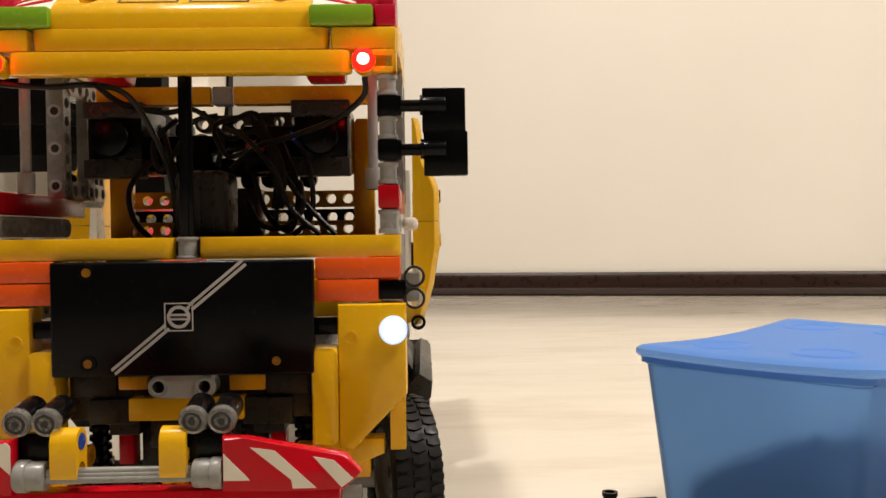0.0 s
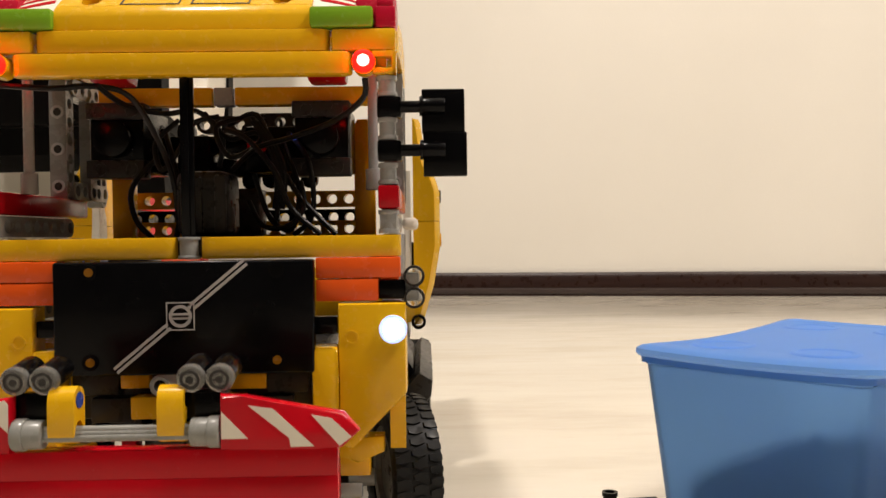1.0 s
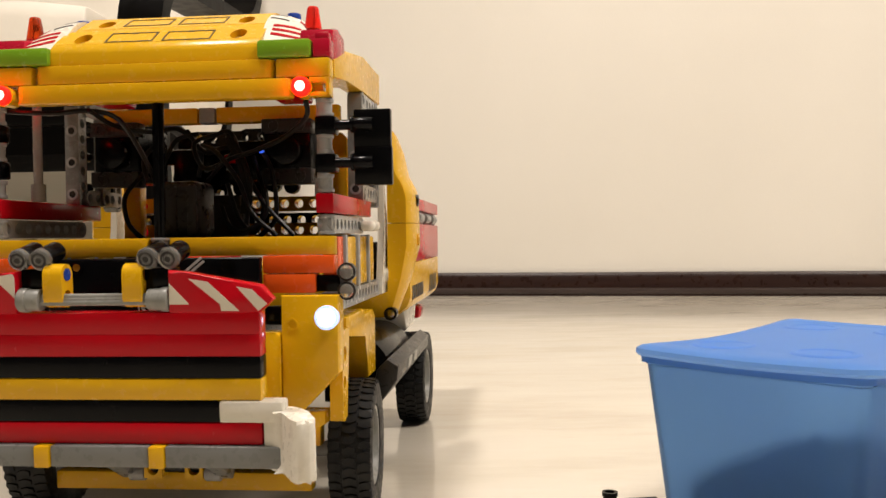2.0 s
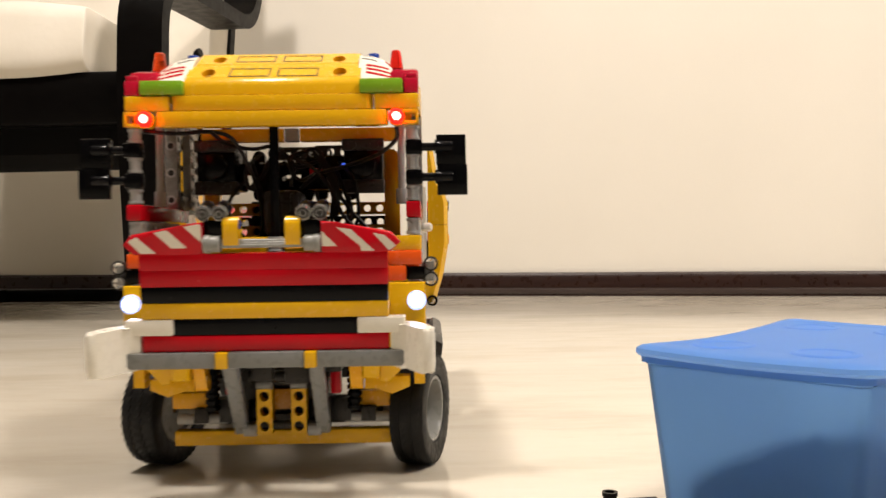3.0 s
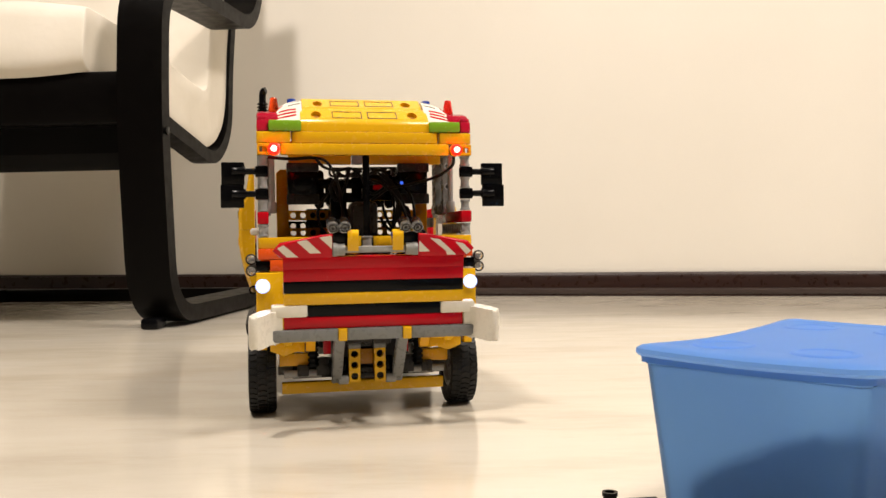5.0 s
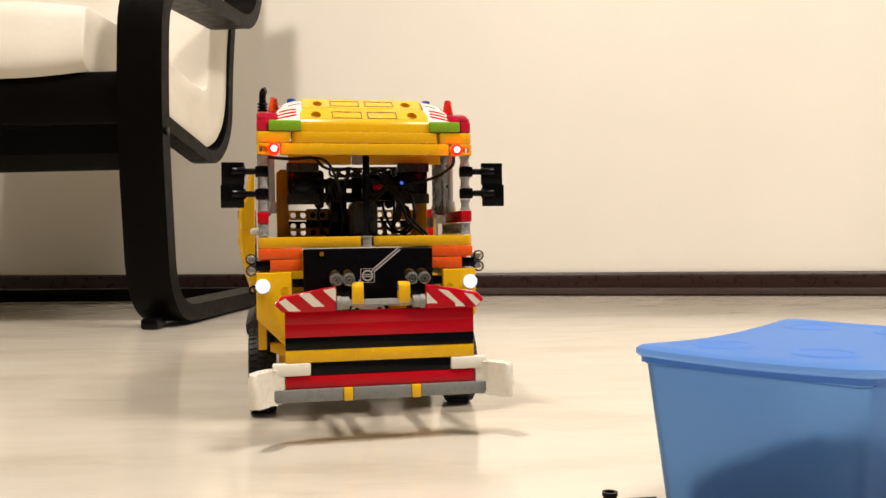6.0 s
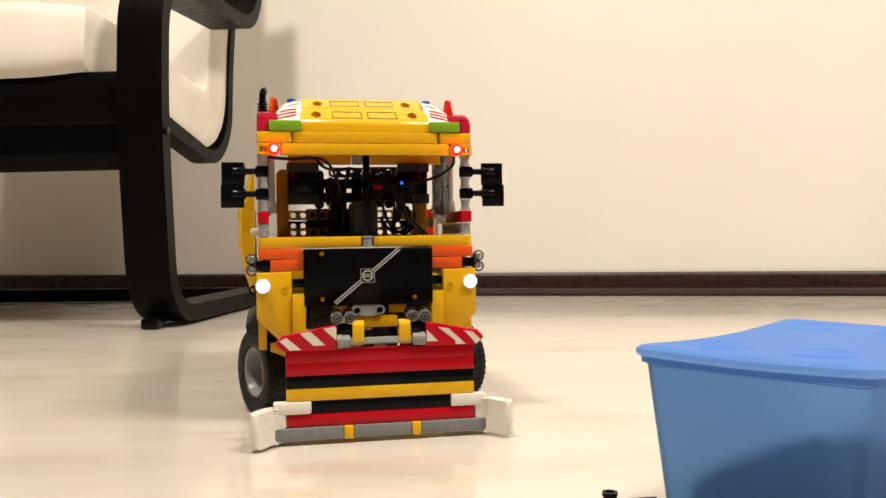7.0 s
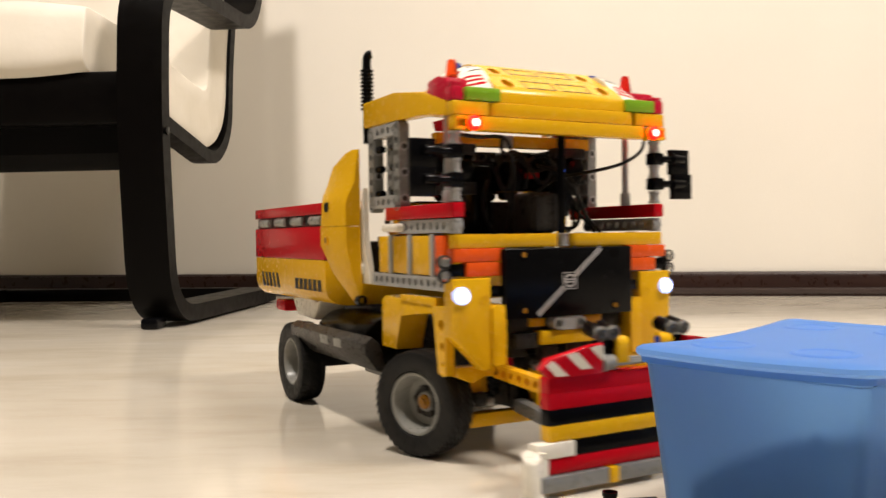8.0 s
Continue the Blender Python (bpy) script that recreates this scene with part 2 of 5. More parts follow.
def rounded_path(points, radius, seg=7):
    """Round the corners of a polyline of (u, v)."""
    out = [points[0]]
    for a, b, c in zip(points, points[1:], points[2:]):
        A, B, C = Vector(a), Vector(b), Vector(c)
        r = min(radius, (A - B).length * 0.48, (C - B).length * 0.48)
        p, q = B + (A - B).normalized() * r, B + (C - B).normalized() * r
        for s in range(seg + 1):
            t = s / seg
            w = (1 - t) ** 2 * p + 2 * t * (1 - t) * B + t * t * q
            out.append((w.x, w.y))
    out.append(points[-1])
    return out


def empty(name, m=None):
    ob = new(name)
    ob.empty_display_size = 0.02
    if m is not None:
        ob.matrix_basis = m
    return ob


def bm_new():
    return bmesh.new()


# ---------------------------------------------------------------- the room (metres)
WALL_TURN = -12.0
WALL_AT = (0.0, 1.886)


def room():
    b = bm_new()
    box(b, -3.3, 3.3, -4.0, 3.1, -0.08, 0.0, 0)
    tagged(part("floor", b, FLOOR, None, "pale bleached oak laminate floor with satin gloss", 1.0), category="floor", kind="structure")
    w = empty("wall_north", pose(WALL_AT[0], WALL_AT[1], 0, 0, 0, WALL_TURN))
    tagged(w, "cream textured wallpaper wall with dark skirting", "wall", kind="structure")
    b = bm_new()
    box(b, -3.4, 3.4, 0.0, 0.12, 0.0, 2.5, 0)
    part("wall_surface", b, WALL, w, scale=1.0)
    s = empty("baseboard", pose(WALL_AT[0], WALL_AT[1], 0, 0, 0, WALL_TURN))
    tagged(s, "dark wenge baseboard with a greyed bead along its foot", "baseboard", kind="structure")
    b = bm_new()
    prism(b, [(-0.016, 0.0), (-0.016, 0.004), (-0.0, 0.004), (0.0, 0.0)], "x", -3.0, 3.0, 0)
    prism(b, [(-0.0135, 0.017), (-0.0125, 0.040), (-0.0105, 0.0445), (0.0, 0.0445), (0.0, 0.017)], "x", -3.0, 3.0, 0)
    part("skirting_board", b, SKIRT, s, scale=1.0)
    b = bm_new()
    prism(b, [(-0.017, 0.0045), (-0.0185, 0.009), (-0.017, 0.0145), (-0.0135, 0.0168), (0.0, 0.0168), (0.0, 0.0045)], "x", -3.0, 3.0, 0)
    part("lower_bead", b, SKIRT_EDGE, s, scale=1.0)
    b = bm_new()
    prism(b, [(-0.0095, 0.0447), (-0.008, 0.0482), (-0.002, 0.0492), (0.0, 0.0492), (0.0, 0.0447)], "x", -3.0, 3.0, 0)
    part("upper_bead", b, SKIRT_EDGE, s, scale=1.0)
    # unseen walls that close the room, kept dark to weaken the front fill
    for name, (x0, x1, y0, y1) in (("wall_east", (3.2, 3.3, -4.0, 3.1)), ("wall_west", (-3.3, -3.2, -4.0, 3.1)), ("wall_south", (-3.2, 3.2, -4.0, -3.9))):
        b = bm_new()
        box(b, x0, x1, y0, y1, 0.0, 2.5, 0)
        tagged(part(name, b, DIMMED_WALL, None, "plain unseen wall, darkened to lower the bounce light", 1.0), category="wall", kind="structure")
    b = bm_new()
    box(b, -3.3, 3.3, -4.0, 3.1, 2.5, 2.6, 0)
    tagged(part("ceiling", b, CEIL, None, "plain white painted ceiling", 1.0), category="ceiling", kind="structure")


room()


# ---------------------------------------------------------------- the armchair (metres)
def pillow(bm, path, x0, x1, thick, puff=0.02):
    """A stuffed cushion: thick strip along a (depth, height) path with rounded rims."""
    n = len(path)
    P = [Vector((0, y, z)) for y, z in path]
    across = [0.0, 0.012, 0.05, 0.12, 0.2, 0.3, 0.4, 0.5, 0.6, 0.7, 0.8, 0.88, 0.95, 0.988, 1.0]
    cols = len(across) - 1
    top, bot = [], []
    for q, p in enumerate(P):
        d = (P[min(q + 1, n - 1)] - P[max(q - 1, 0)]).normalized()
        nrm = Vector((0, -d.z, d.y))
        e = min(q, n - 1 - q)
        ends = (0.84, 0.97, 1.0)[min(e, 2)]
        narrow = 0.042 * (1 - min(1.0, max(0.0, p.y / 0.28)))
        front = max(0.0, 1 - p.y / 0.16)
        A, B = [], []
        for s in across:
            x = x0 + narrow + (x1 - x0 - 2 * narrow) * s
            inner = min(1.0, min(s, 1 - s) / 0.22)
            rim = min(1.0, 0.95 + 0.05 * min(1, min(s, 1 - s) / 0.04))
            swell = 1 + puff / thick * math.sin(math.pi * s) + 0.10 * noise.noise(Vector((x * 11, p.y * 11, p.z * 11)))
            crease = 0.005 * noise.noise(Vector((x * 26, p.y * 40, p.z * 40)))
            sag = Vector((0, 0, -0.007 * min(1.0, front) * inner * inner * (3 - 2 * inner)))
            A.append(bm.verts.new(p + Vector((x, 0, 0)) + nrm * (thick / 2 * ends * rim * swell + crease)))
            B.append(bm.verts.new(p + Vector((x, 0, 0)) - nrm * thick / 2 * ends * rim + sag))
        top.append(A)
        bot.append(B)
    for q in range(n - 1):
        for c in range(cols):
            bm.faces.new((top[q][c], top[q][c + 1], top[q + 1][c + 1], top[q + 1][c]))
            bm.faces.new((bot[q][c], bot[q + 1][c], bot[q + 1][c + 1], bot[q][c + 1]))
        for c in (0, cols):
            bm.faces.new((top[q][c], top[q + 1][c], bot[q + 1][c], bot[q][c]))
    for q in (0, n - 1):
        for c in range(cols):
            bm.faces.new((top[q][c], bot[q][c], bot[q][c + 1], top[q][c + 1]))
    crease = bm.edges.layers.float.new("crease_edge")
    for side in (top, bot):
        for c in (0, cols):
            for q in range(n - 1):
                bm.edges.get((side[q][c], side[q + 1][c]))[crease] = 0.8
    for q in (0, n - 1):
        for c in range(cols):
            bm.edges.get((top[q][c], top[q][c + 1]))[crease] = 0.55
        for c in (0, cols):
            bm.edges.get((top[q][c], bot[q][c]))[crease] = 0.7
    return bm


def resample(path, step):
    out = [path[0]]
    for a, b in zip(path, path[1:]):
        d = math.dist(a, b)
        k = max(1, round(d / step))
        out += [(a[0] + (b[0] - a[0]) * i / k, a[1] + (b[1] - a[1]) * i / k) for i in range(1, k + 1)]
    return out


def armchair():
    """Origin under the outer front leg that stands in view; the chair reaches to -x and back along +y."""
    c = empty("armchair", pose(-0.388, 1.252, 0, 0, 0, -5.0))
    tagged(c, "low armchair with black bentwood frame and cream canvas cushions", "armchair")
    loop = rounded_path([(0.52, 0.017), (0.0, 0.017), (-0.025, 0.30), (-0.012, 0.512), (0.42, 0.535), (0.515, 0.79)], 0.085, 9)
    for x in (-0.068, -0.64):
        b = bm_new()
        strip(b, loop, x, x + 0.066, 0.026)
        part("side_frame", b, BLACK_WOOD, c, "black stained bentwood arm, leg and runner loop", 1.0)
        b = bm_new()
        box(b, x + 0.018, x + 0.044, -0.014, 0.022, 0.0, 0.016, 0.004)
        part("foot_pad", b, BLACK, c, "black plastic glide", 1.0)
    seat = rounded_path([(0.0, 0.350), (0.375, 0.276), (0.455, 0.338), (0.47, 0.50), (0.60, 0.95)], 0.10, 9)
    for x in (-0.104, -0.602):
        b = bm_new()
        strip(b, seat, x, x + 0.034, 0.024)
        part("seat_frame", b, BLACK_WOOD, c, "", 1.0)
    b = bm_new()
    box(b, -0.574, -0.068, -0.018, 0.012, 0.298, 0.374, 0.006)
    part("front_rail", b, BLACK_WOOD, c, "", 1.0)
    b = bm_new()
    box(b, -0.574, -0.068, 0.50, 0.525, 0.0035, 0.03, 0.004)
    part("floor_rail", b, BLACK_WOOD, c, "", 1.0)
    b = bm_new()
    strip(b, [(0.02, 0.345), (0.022, 0.30), (0.03, 0.262), (0.06, 0.247), (0.15, 0.248)], -0.57, -0.07, 0.006)
    part("sling", b, SLING, c, "black cloth sling under the seat", 1.0)
    b = bm_new()
    path = resample(rounded_path([(-0.03, 0.428), (0.33, 0.345), (0.392, 0.375), (0.50, 0.93)], 0.08, 6), 0.03)
    pillow(b, path, -0.588, -0.076, 0.108)
    cu = part("cushion", b, CANVAS, c, "cream canvas cushion with a seamed edge", 1.0)
    cu.data.shade_smooth()
    sub = cu.modifiers.new("soft", "SUBSURF")
    sub.levels = sub.render_levels = 2
    for e in cu.data.edges:
        e.use_edge_sharp = False
    for z, y in ((0.285, -0.036),):
        b = bm_new()
        cyl(b, (-0.001, y + 0.013, z), (0.0015, y + 0.013, z), 0.006, n=14, bev=0.0004)
        part("bolt", b, BLACK, c, "", 1.0)
    return c


armchair()


# ---------------------------------------------------------------- the storage box (metres)
def storage_box():
    s = 0.046
    a, n_, back = Vector((1.696 * s, 7.59 * s)), Vector((3.134 * s, 6.10 * s)), Vector((3.89 * s, 9.72 * s))
    ex, ey = (n_ - a).normalized(), (back - a).normalized()
    w, d, top = (n_ - a).length * 0.955, (back - a).length, 0.12894 - s + 0.0016
    turn = math.degrees(math.atan2(ex.y, ex.x))
    o = empty("storage_box", pose(a.x, a.y, 0, 0, 0, turn))
    tagged(o, "translucent blue plastic storage box with closed lid", "storage box")

    def rounded_rect(x0, x1, y0, y1, r, k=6):
        pts = []
        ends = ((x1 - r, y0 + r, -90), (x1 - r, y1 - r, 0), (x0 + r, y1 - r, 90), (x0 + r, y0 + r, 180))
        for j, (cx, cy, a0) in enumerate(ends):
            px, py, p0 = ends[j - 1]
            ax, ay = px + r * math.cos(radians(p0 + 90)), py + r * math.sin(radians(p0 + 90))
            bx, by = cx + r * math.cos(radians(a0)), cy + r * math.sin(radians(a0))
            pts += [(ax + (bx - ax) * i / 10, ay + (by - ay) * i / 10) for i in range(1, 10)]
            pts += [(cx + r * math.cos(radians(a0 + 90 * i / k)), cy + r * math.sin(radians(a0 + 90 * i / k))) for i in range(k + 1)]
        return pts

    def sag(x, y, i):
        """The lid's rim hangs between the corners."""
        bow = 0.0026 * math.sin(math.pi * min(1, max(0, y / d))) + 0.0011 * math.sin(math.pi * min(1, max(0, x / w)))
        return bow * min(1.0, max(0.0, (0.013 - i) / 0.011))

    def skin(bm, levels, bowed=0.0):
        loops = [[bm.verts.new((x, y, z - bowed * sag(x, y, i))) for x, y in rounded_rect(i, w - i, i, d - i, r)] for i, r, z in levels]
        for A, B in zip(loops, loops[1:]):
            for q in range(len(A)):
                bm.faces.new((A[q], A[(q + 1) % len(A)], B[(q + 1) % len(B)], B[q]))
        return loops
    b = bm_new()
    lv = [(0.0085, 0.005, 0.0), (0.0016, 0.005, top - 0.0078), (0.0004, 0.005, top - 0.0074), (0.0003, 0.005, top - 0.0045),
          (0.0014, 0.004, top - 0.0045), (0.0015, 0.004, top - 0.0082), (0.0029, 0.004, top - 0.0090), (0.0100, 0.004, 0.0013)]
    loops = skin(b, lv)
    b.faces.new(loops[0][::-1])
    b.faces.new(loops[-1])
    body = part("body", b, BOX_BLUE, o, "frosted see-through blue tub, tapering downwards", 1.0)
    b = bm_new()
    lv = [(0.0001, 0.0045, top - 0.0072), (0.0, 0.0045, top - 0.0049), (-0.0018, 0.0075, top - 0.0046), (-0.0026, 0.008, top - 0.0034), (-0.0023, 0.008, top - 0.0017), (-0.0006, 0.007, top - 0.0006), (0.002, 0.005, top),
          (0.008, 0.005, top - 0.0001), (0.0105, 0.005, top - 0.0012), (0.020, 0.006, top - 0.0012)]
    loops = skin(b, lv, 1.0)
    b.faces.new(loops[-1])
    lo2 = skin(b, [(0.0001, 0.0045, top - 0.0072), (0.0002, 0.0045, top - 0.0030), (0.010, 0.004, top - 0.0036)], 1.0)
    b.faces.new(lo2[-1][::-1])
    bmesh.ops.remove_doubles(b, verts=b.verts, dist=1e-6)
    part("lid", b, LID_BLUE, o, "blue lid with a rolled rim", 1.0)
    for x, y in ((0.024, 0.026), (w - 0.026, 0.026), (0.024, d - 0.03), (w - 0.026, d - 0.03)):
        b = bm_new()
        n = 22
        rows = []
        for r, z in ((0.0130, -0.0013), (0.0122, -0.0009), (0.0112, -0.0006), (0.0100, -0.0008), (0.0080, -0.0020), (0.004, -0.0024)):
            rows.append([b.verts.new((x + r * math.cos(2 * math.pi * i / n), y + r * math.sin(2 * math.pi * i / n), top + z)) for i in range(n)])
        for A, B in zip(rows, rows[1:]):
            for i in range(n):
                b.faces.new((A[i], A[(i + 1) % n], B[(i + 1) % n], B[i]))
        b.faces.new(rows[-1])
        part("stacking_ring", b, LID_BLUE, o, "", 1.0)
    # dark bricks lying in the tub
    b = bm_new()
    rng = random.Random(4)
    for i in range(300):
        u, v = rng.random(), rng.random() ** 1.6
        if u < 0.10:
            continue
        x, y = 0.010 + u * (w - 0.028), 0.027 + v * (d - 0.058)
        hgt = 0.017 + 0.024 * min(1, u * 1.2) - 0.008 * v
        k = bm_new()
        box(k, -0.011, 0.011, -0.006, 0.006, -0.006, 0.006, 0.0008)
        bmesh.ops.rotate(k, cent=(0, 0, 0), matrix=Euler((rng.random() * 3, rng.random() * 3, rng.random() * 3)).to_matrix(), verts=k.verts)
        bmesh.ops.translate(k, vec=(x, y, max(0.013, hgt * rng.random() ** 0.75)), verts=k.verts)
        tmp = bpy.data.meshes.new("tmp")
        k.to_mesh(tmp)
        k.free()
        b.from_mesh(tmp)
        bpy.data.meshes.remove(tmp)
    o2 = part("loose_bricks", b, BLACK, None, "dark heap of loose bricks inside the blue box", 1.0)
    o2.matrix_basis = o.matrix_basis.copy()
    tagged(o2, category="bricks", kind="stuff")


storage_box()


def floor_pins():
    o = empty("connector_pin", pose(0.0765, 0.402, 0, 0, 0, 20))
    tagged(o, "small black plastic connector pin standing on the floor", "pin")
    b = bm_new()
    ring(b, (0, 0, 0), (0, 0, 0.0074), 0.0032, 0.0021)
    ring(b, (0, 0, 0.0066), (0, 0, 0.0084), 0.0037, 0.0024)
    part("sleeve", b, BLACK, o, "", 1.0)
    o = empty("axle_stub", pose(0.089, 0.402, 0.0027, 0, 0, 8))
    tagged(o, "short dark axle lying on the floor by the pin", "axle")
    b = bm_new()
    cyl(b, (-0.006, 0, 0), (0.010, 0, 0), 0.0027, n=16, bev=0.0006)
    part("shaft", b, DARK, o, "", 1.0)


floor_pins()


# ---------------------------------------------------------------- the brick-built truck (modules; x across, y to the rear, z up; origin under the front bar)
truck = empty("toy_truck")
tagged(truck, "yellow brick-built toy truck with a red snow plough, on rubber tyres", "toy truck")


def P_(name, bm, material, label="", parent=None):
    return part(name, bm, material, truck if parent is None else parent, label)


def B_(name, material, *dims, label="", parent=None, bev=0.07):
    b = bm_new()
    box(b, *dims, bev)
    return P_(name, b, material, label, parent)


def beam_x(name, material, x0, x1, y0, z0, label="", holes_down=False):
    """A beam along x with its smooth side to the front, 1 module square, ends rounded as seen from above."""
    b = bm_new()
    n = round(x1 - x0)
    prism(b, stadium(n, "u", x0 + 0.5, y0 + 0.5), "z", z0 + 0.015, z0 + 0.985, 0.05)
    return P_(name, b, material, label)


def cab_front():
    beam_x("dash_beam", YELLOW, -9.5, -0.55, 0, 15.25, "yellow beam under the windscreen")
    beam_x("dash_beam", YELLOW, 0.55, 9.5, 0, 15.25, "yellow beam under the windscreen")
    b = bm_new()
    cyl(b, (0, 0.5, 15.27), (0, 0.5, 16.23), 0.42, n=20, bev=0.04)
    cyl(b, (0, 0.5, 15.26), (0, 0.5, 15.42), 0.5, n=20, bev=0.03)
    cyl(b, (0, 0.5, 16.1), (0, 0.5, 16.25), 0.5, n=20, bev=0.03)
    P_("bush", b, GREY, "grey bush between the dash beams")
    b = bm_new()
    box(b, -0.3, 0.3, 0.38, 0.62, 16.25, 23.4, 0.04)
    box(b, -0.12, 0.12, 0.2, 0.8, 16.25, 23.4, 0.04)
    P_("axle_rod", b, BLACK, "black axle rod up the windscreen")
    # grille
    b = bm_new()
    box(b, -5.7, 5.7, -0.6, 0.05, 10.2, 15.2, 0.12, 3)
    g = P_("grille", b, BLACK, "glossy black grille panel")
    for sx in (-4.1, 4.05):
        for z in (10.8, 14.75):
            b = bm_new()
            ring(b, (sx, -0.66, z), (sx, -0.56, z), 0.36, 0.24)
            P_("pin_hole", b, BLACK, "", g)
            b = bm_new()
            cyl(b, (sx, -0.63, z), (sx, -0.58, z), 0.2, n=16)
            P_("pin_end", b, DARKENED_YELLOW if z < 12 or sx < 0 else BLACK, "", g)
    # diagonal band: two fine lines and a plain badge
    a, c = Vector((-3.0, 10.42)), Vector((2.72, 15.12))
    d = (c - a).normalized()
    nrm = Vector((-d.y, d.x))
    for s in (-0.11, 0.11):
        for p, q in ((a, a + d * 3.05), (c - d * 3.05, c)):
            b = bm_new()
            o = [p + nrm * (s - 0.065), q + nrm * (s - 0.065), q + nrm * (s + 0.065), p + nrm * (s + 0.065)]
            prism(b, [(v.x, v.y) for v in o], "y", -0.63, -0.6, 0)
            P_("badge_stripe", b, PRINT, "", g)
    cx, cz = -0.14, 12.78
    b = bm_new()
    for x0, x1, z0, z1 in ((-0.62, 0.62, 0.57, 0.62), (-0.62, 0.62, -0.62, -0.57), (-0.62, -0.57, -0.62, 0.62), (0.57, 0.62, -0.62, 0.62), (-0.5, 0.5, -0.14, 0.14)):
        box(b, cx + x0, cx + x1, -0.64, -0.6, cz + z0, cz + z1, 0)
    ring(b, (cx, -0.635, cz), (cx, -0.6, cz), 0.5, 0.36, 28)
    box(b, cx + 0.33, cx + 0.47, -0.638, -0.6, cz + 0.32, cz + 0.46, 0)
    P_("badge", b, PRINT, "plain round silver badge", g)
    b = bm_new()
    box(b, cx - 0.36, cx + 0.36, -0.644, -0.639, cz - 0.045, cz + 0.045, 0)
    P_("badge_bar", b, INK, "", g)
    for s in (-1, 1):
        X = lambda a_, c_: (min(s * a_, s * c_), max(s * a_, s * c_))
        B_("corner_beam", ORANGE, *X(5.72, 9.5), -0.12, 0.9, 14.32, 15.24, label="orange beam")
        B_("corner_beam", ORANGE, *X(5.72, 8.5), -0.12, 0.9, 13.3, 14.29, label="orange beam")
        B_("lamp_block", BLACK, *X(8.5, 9.7), 0.1, 0.9, 13.35, 14.2)
        b = bm_new()
        box(b, *X(9.5, 10.3), 0.35, 0.7, 13.25, 14.5, 0.1)
        fog = P_("fog_lamp_arm", b, GREY)
        for z in (14.36, 13.38):
            b = bm_new()
            ring(b, (s * 10.1, 0.05, z), (s * 10.1, 0.5, z), 0.48, 0.36)
            P_("fog_lamp_rim", b, DARK, "", fog)
            b = bm_new()
            cyl(b, (s * 10.1, 0.0, z), (s * 10.1, 0.42, z), 0.4, n=20, bev=0.12)
            P_("fog_lamp_lens", b, LENS, "clear round fog lamp lens", fog)
        B_("grille_hinge", BLACK, *X(5.6, 6.65), -0.1, 0.7, 11.85, 12.6)
        # corner fender: tall panel with a slanting foot
        b = bm_new()
        out = [(6.7, 13.2), (6.7, 6.85), (7.3, 6.75), (9.72, 9.2), (9.72, 13.2)]
        prism(b, [(s * u, v) for u, v in out], "y", -0.35, 1.1, 0.18)
        f = P_("corner_fender", b, YELLOW, "yellow fender panel with a slanting foot")
        b = bm_new()
        prism(b, rounded_path([(s * 5.55, 7.05), (s * 6.69, 7.05), (s * 6.69, 11.3), (s * 5.55, 11.3), (s * 5.55, 7.05)], 0.2, 4)[:-1], "y", -0.55, 0.9, 0.16)
        P_("inner_fender", b, YELLOW, "", f)
        b = bm_new()
        ring(b, (s * 7.3, -0.4, 11.7), (s * 7.3, -0.3, 11.7), 0.32, 0.22)
        P_("moulded_dimple", b, YELLOW, "", f)
        b = bm_new()
        cyl(b, (s * 9.15, -0.75, 12.05), (s * 9.15, 0.2, 12.05), 0.43, n=24, bev=0.16)
        P_("headlight", b, WHITE_LED, "glowing white headlight", f)
        # the headlight's bluish halo, modelled as a glowing ring
        b = bm_new()
        ring(b, (s * 9.15, -0.6, 12.05), (s * 9.15, -0.2, 12.05), 0.62, 0.44, 26)
        P_("headlight_halo", b, LED_HALO, "bluish glowing ring standing in for the headlight's halo", f)
        # wheel-arch: triangular brace behind the corner and panel over the wheel
        b = bm_new()
        xs = X(8.9, 9.6)
        prism(b, [(1.1, 11.2), (1.1, 6.4), (1.6, 6.3), (2.2, 6.5), (3.0, 11.2)], "x", *xs, 0.06, [(1.75, 9.9, 0.42), (1.62, 8.4, 0.34), (1.5, 7.2, 0.2)])
        P_("arch_brace", b, YELLOW)
        b = bm_new()
        prism(b, [(3.0, 11.3), (2.9, 10.6), (8.4, 10.2), (9.2, 7.4), (11.9, 7.4), (11.9, 11.1), (11.2, 11.5)], "x", *X(7.2, 9.5), 0.12)
        P_("wheel_arch", b, YELLOW, "yellow wheel-arch panel")
        B_("arch_beam", YELLOW, *X(8.6, 9.5), 2.8, 8.5, 10.9, 11.75)


cab_front()


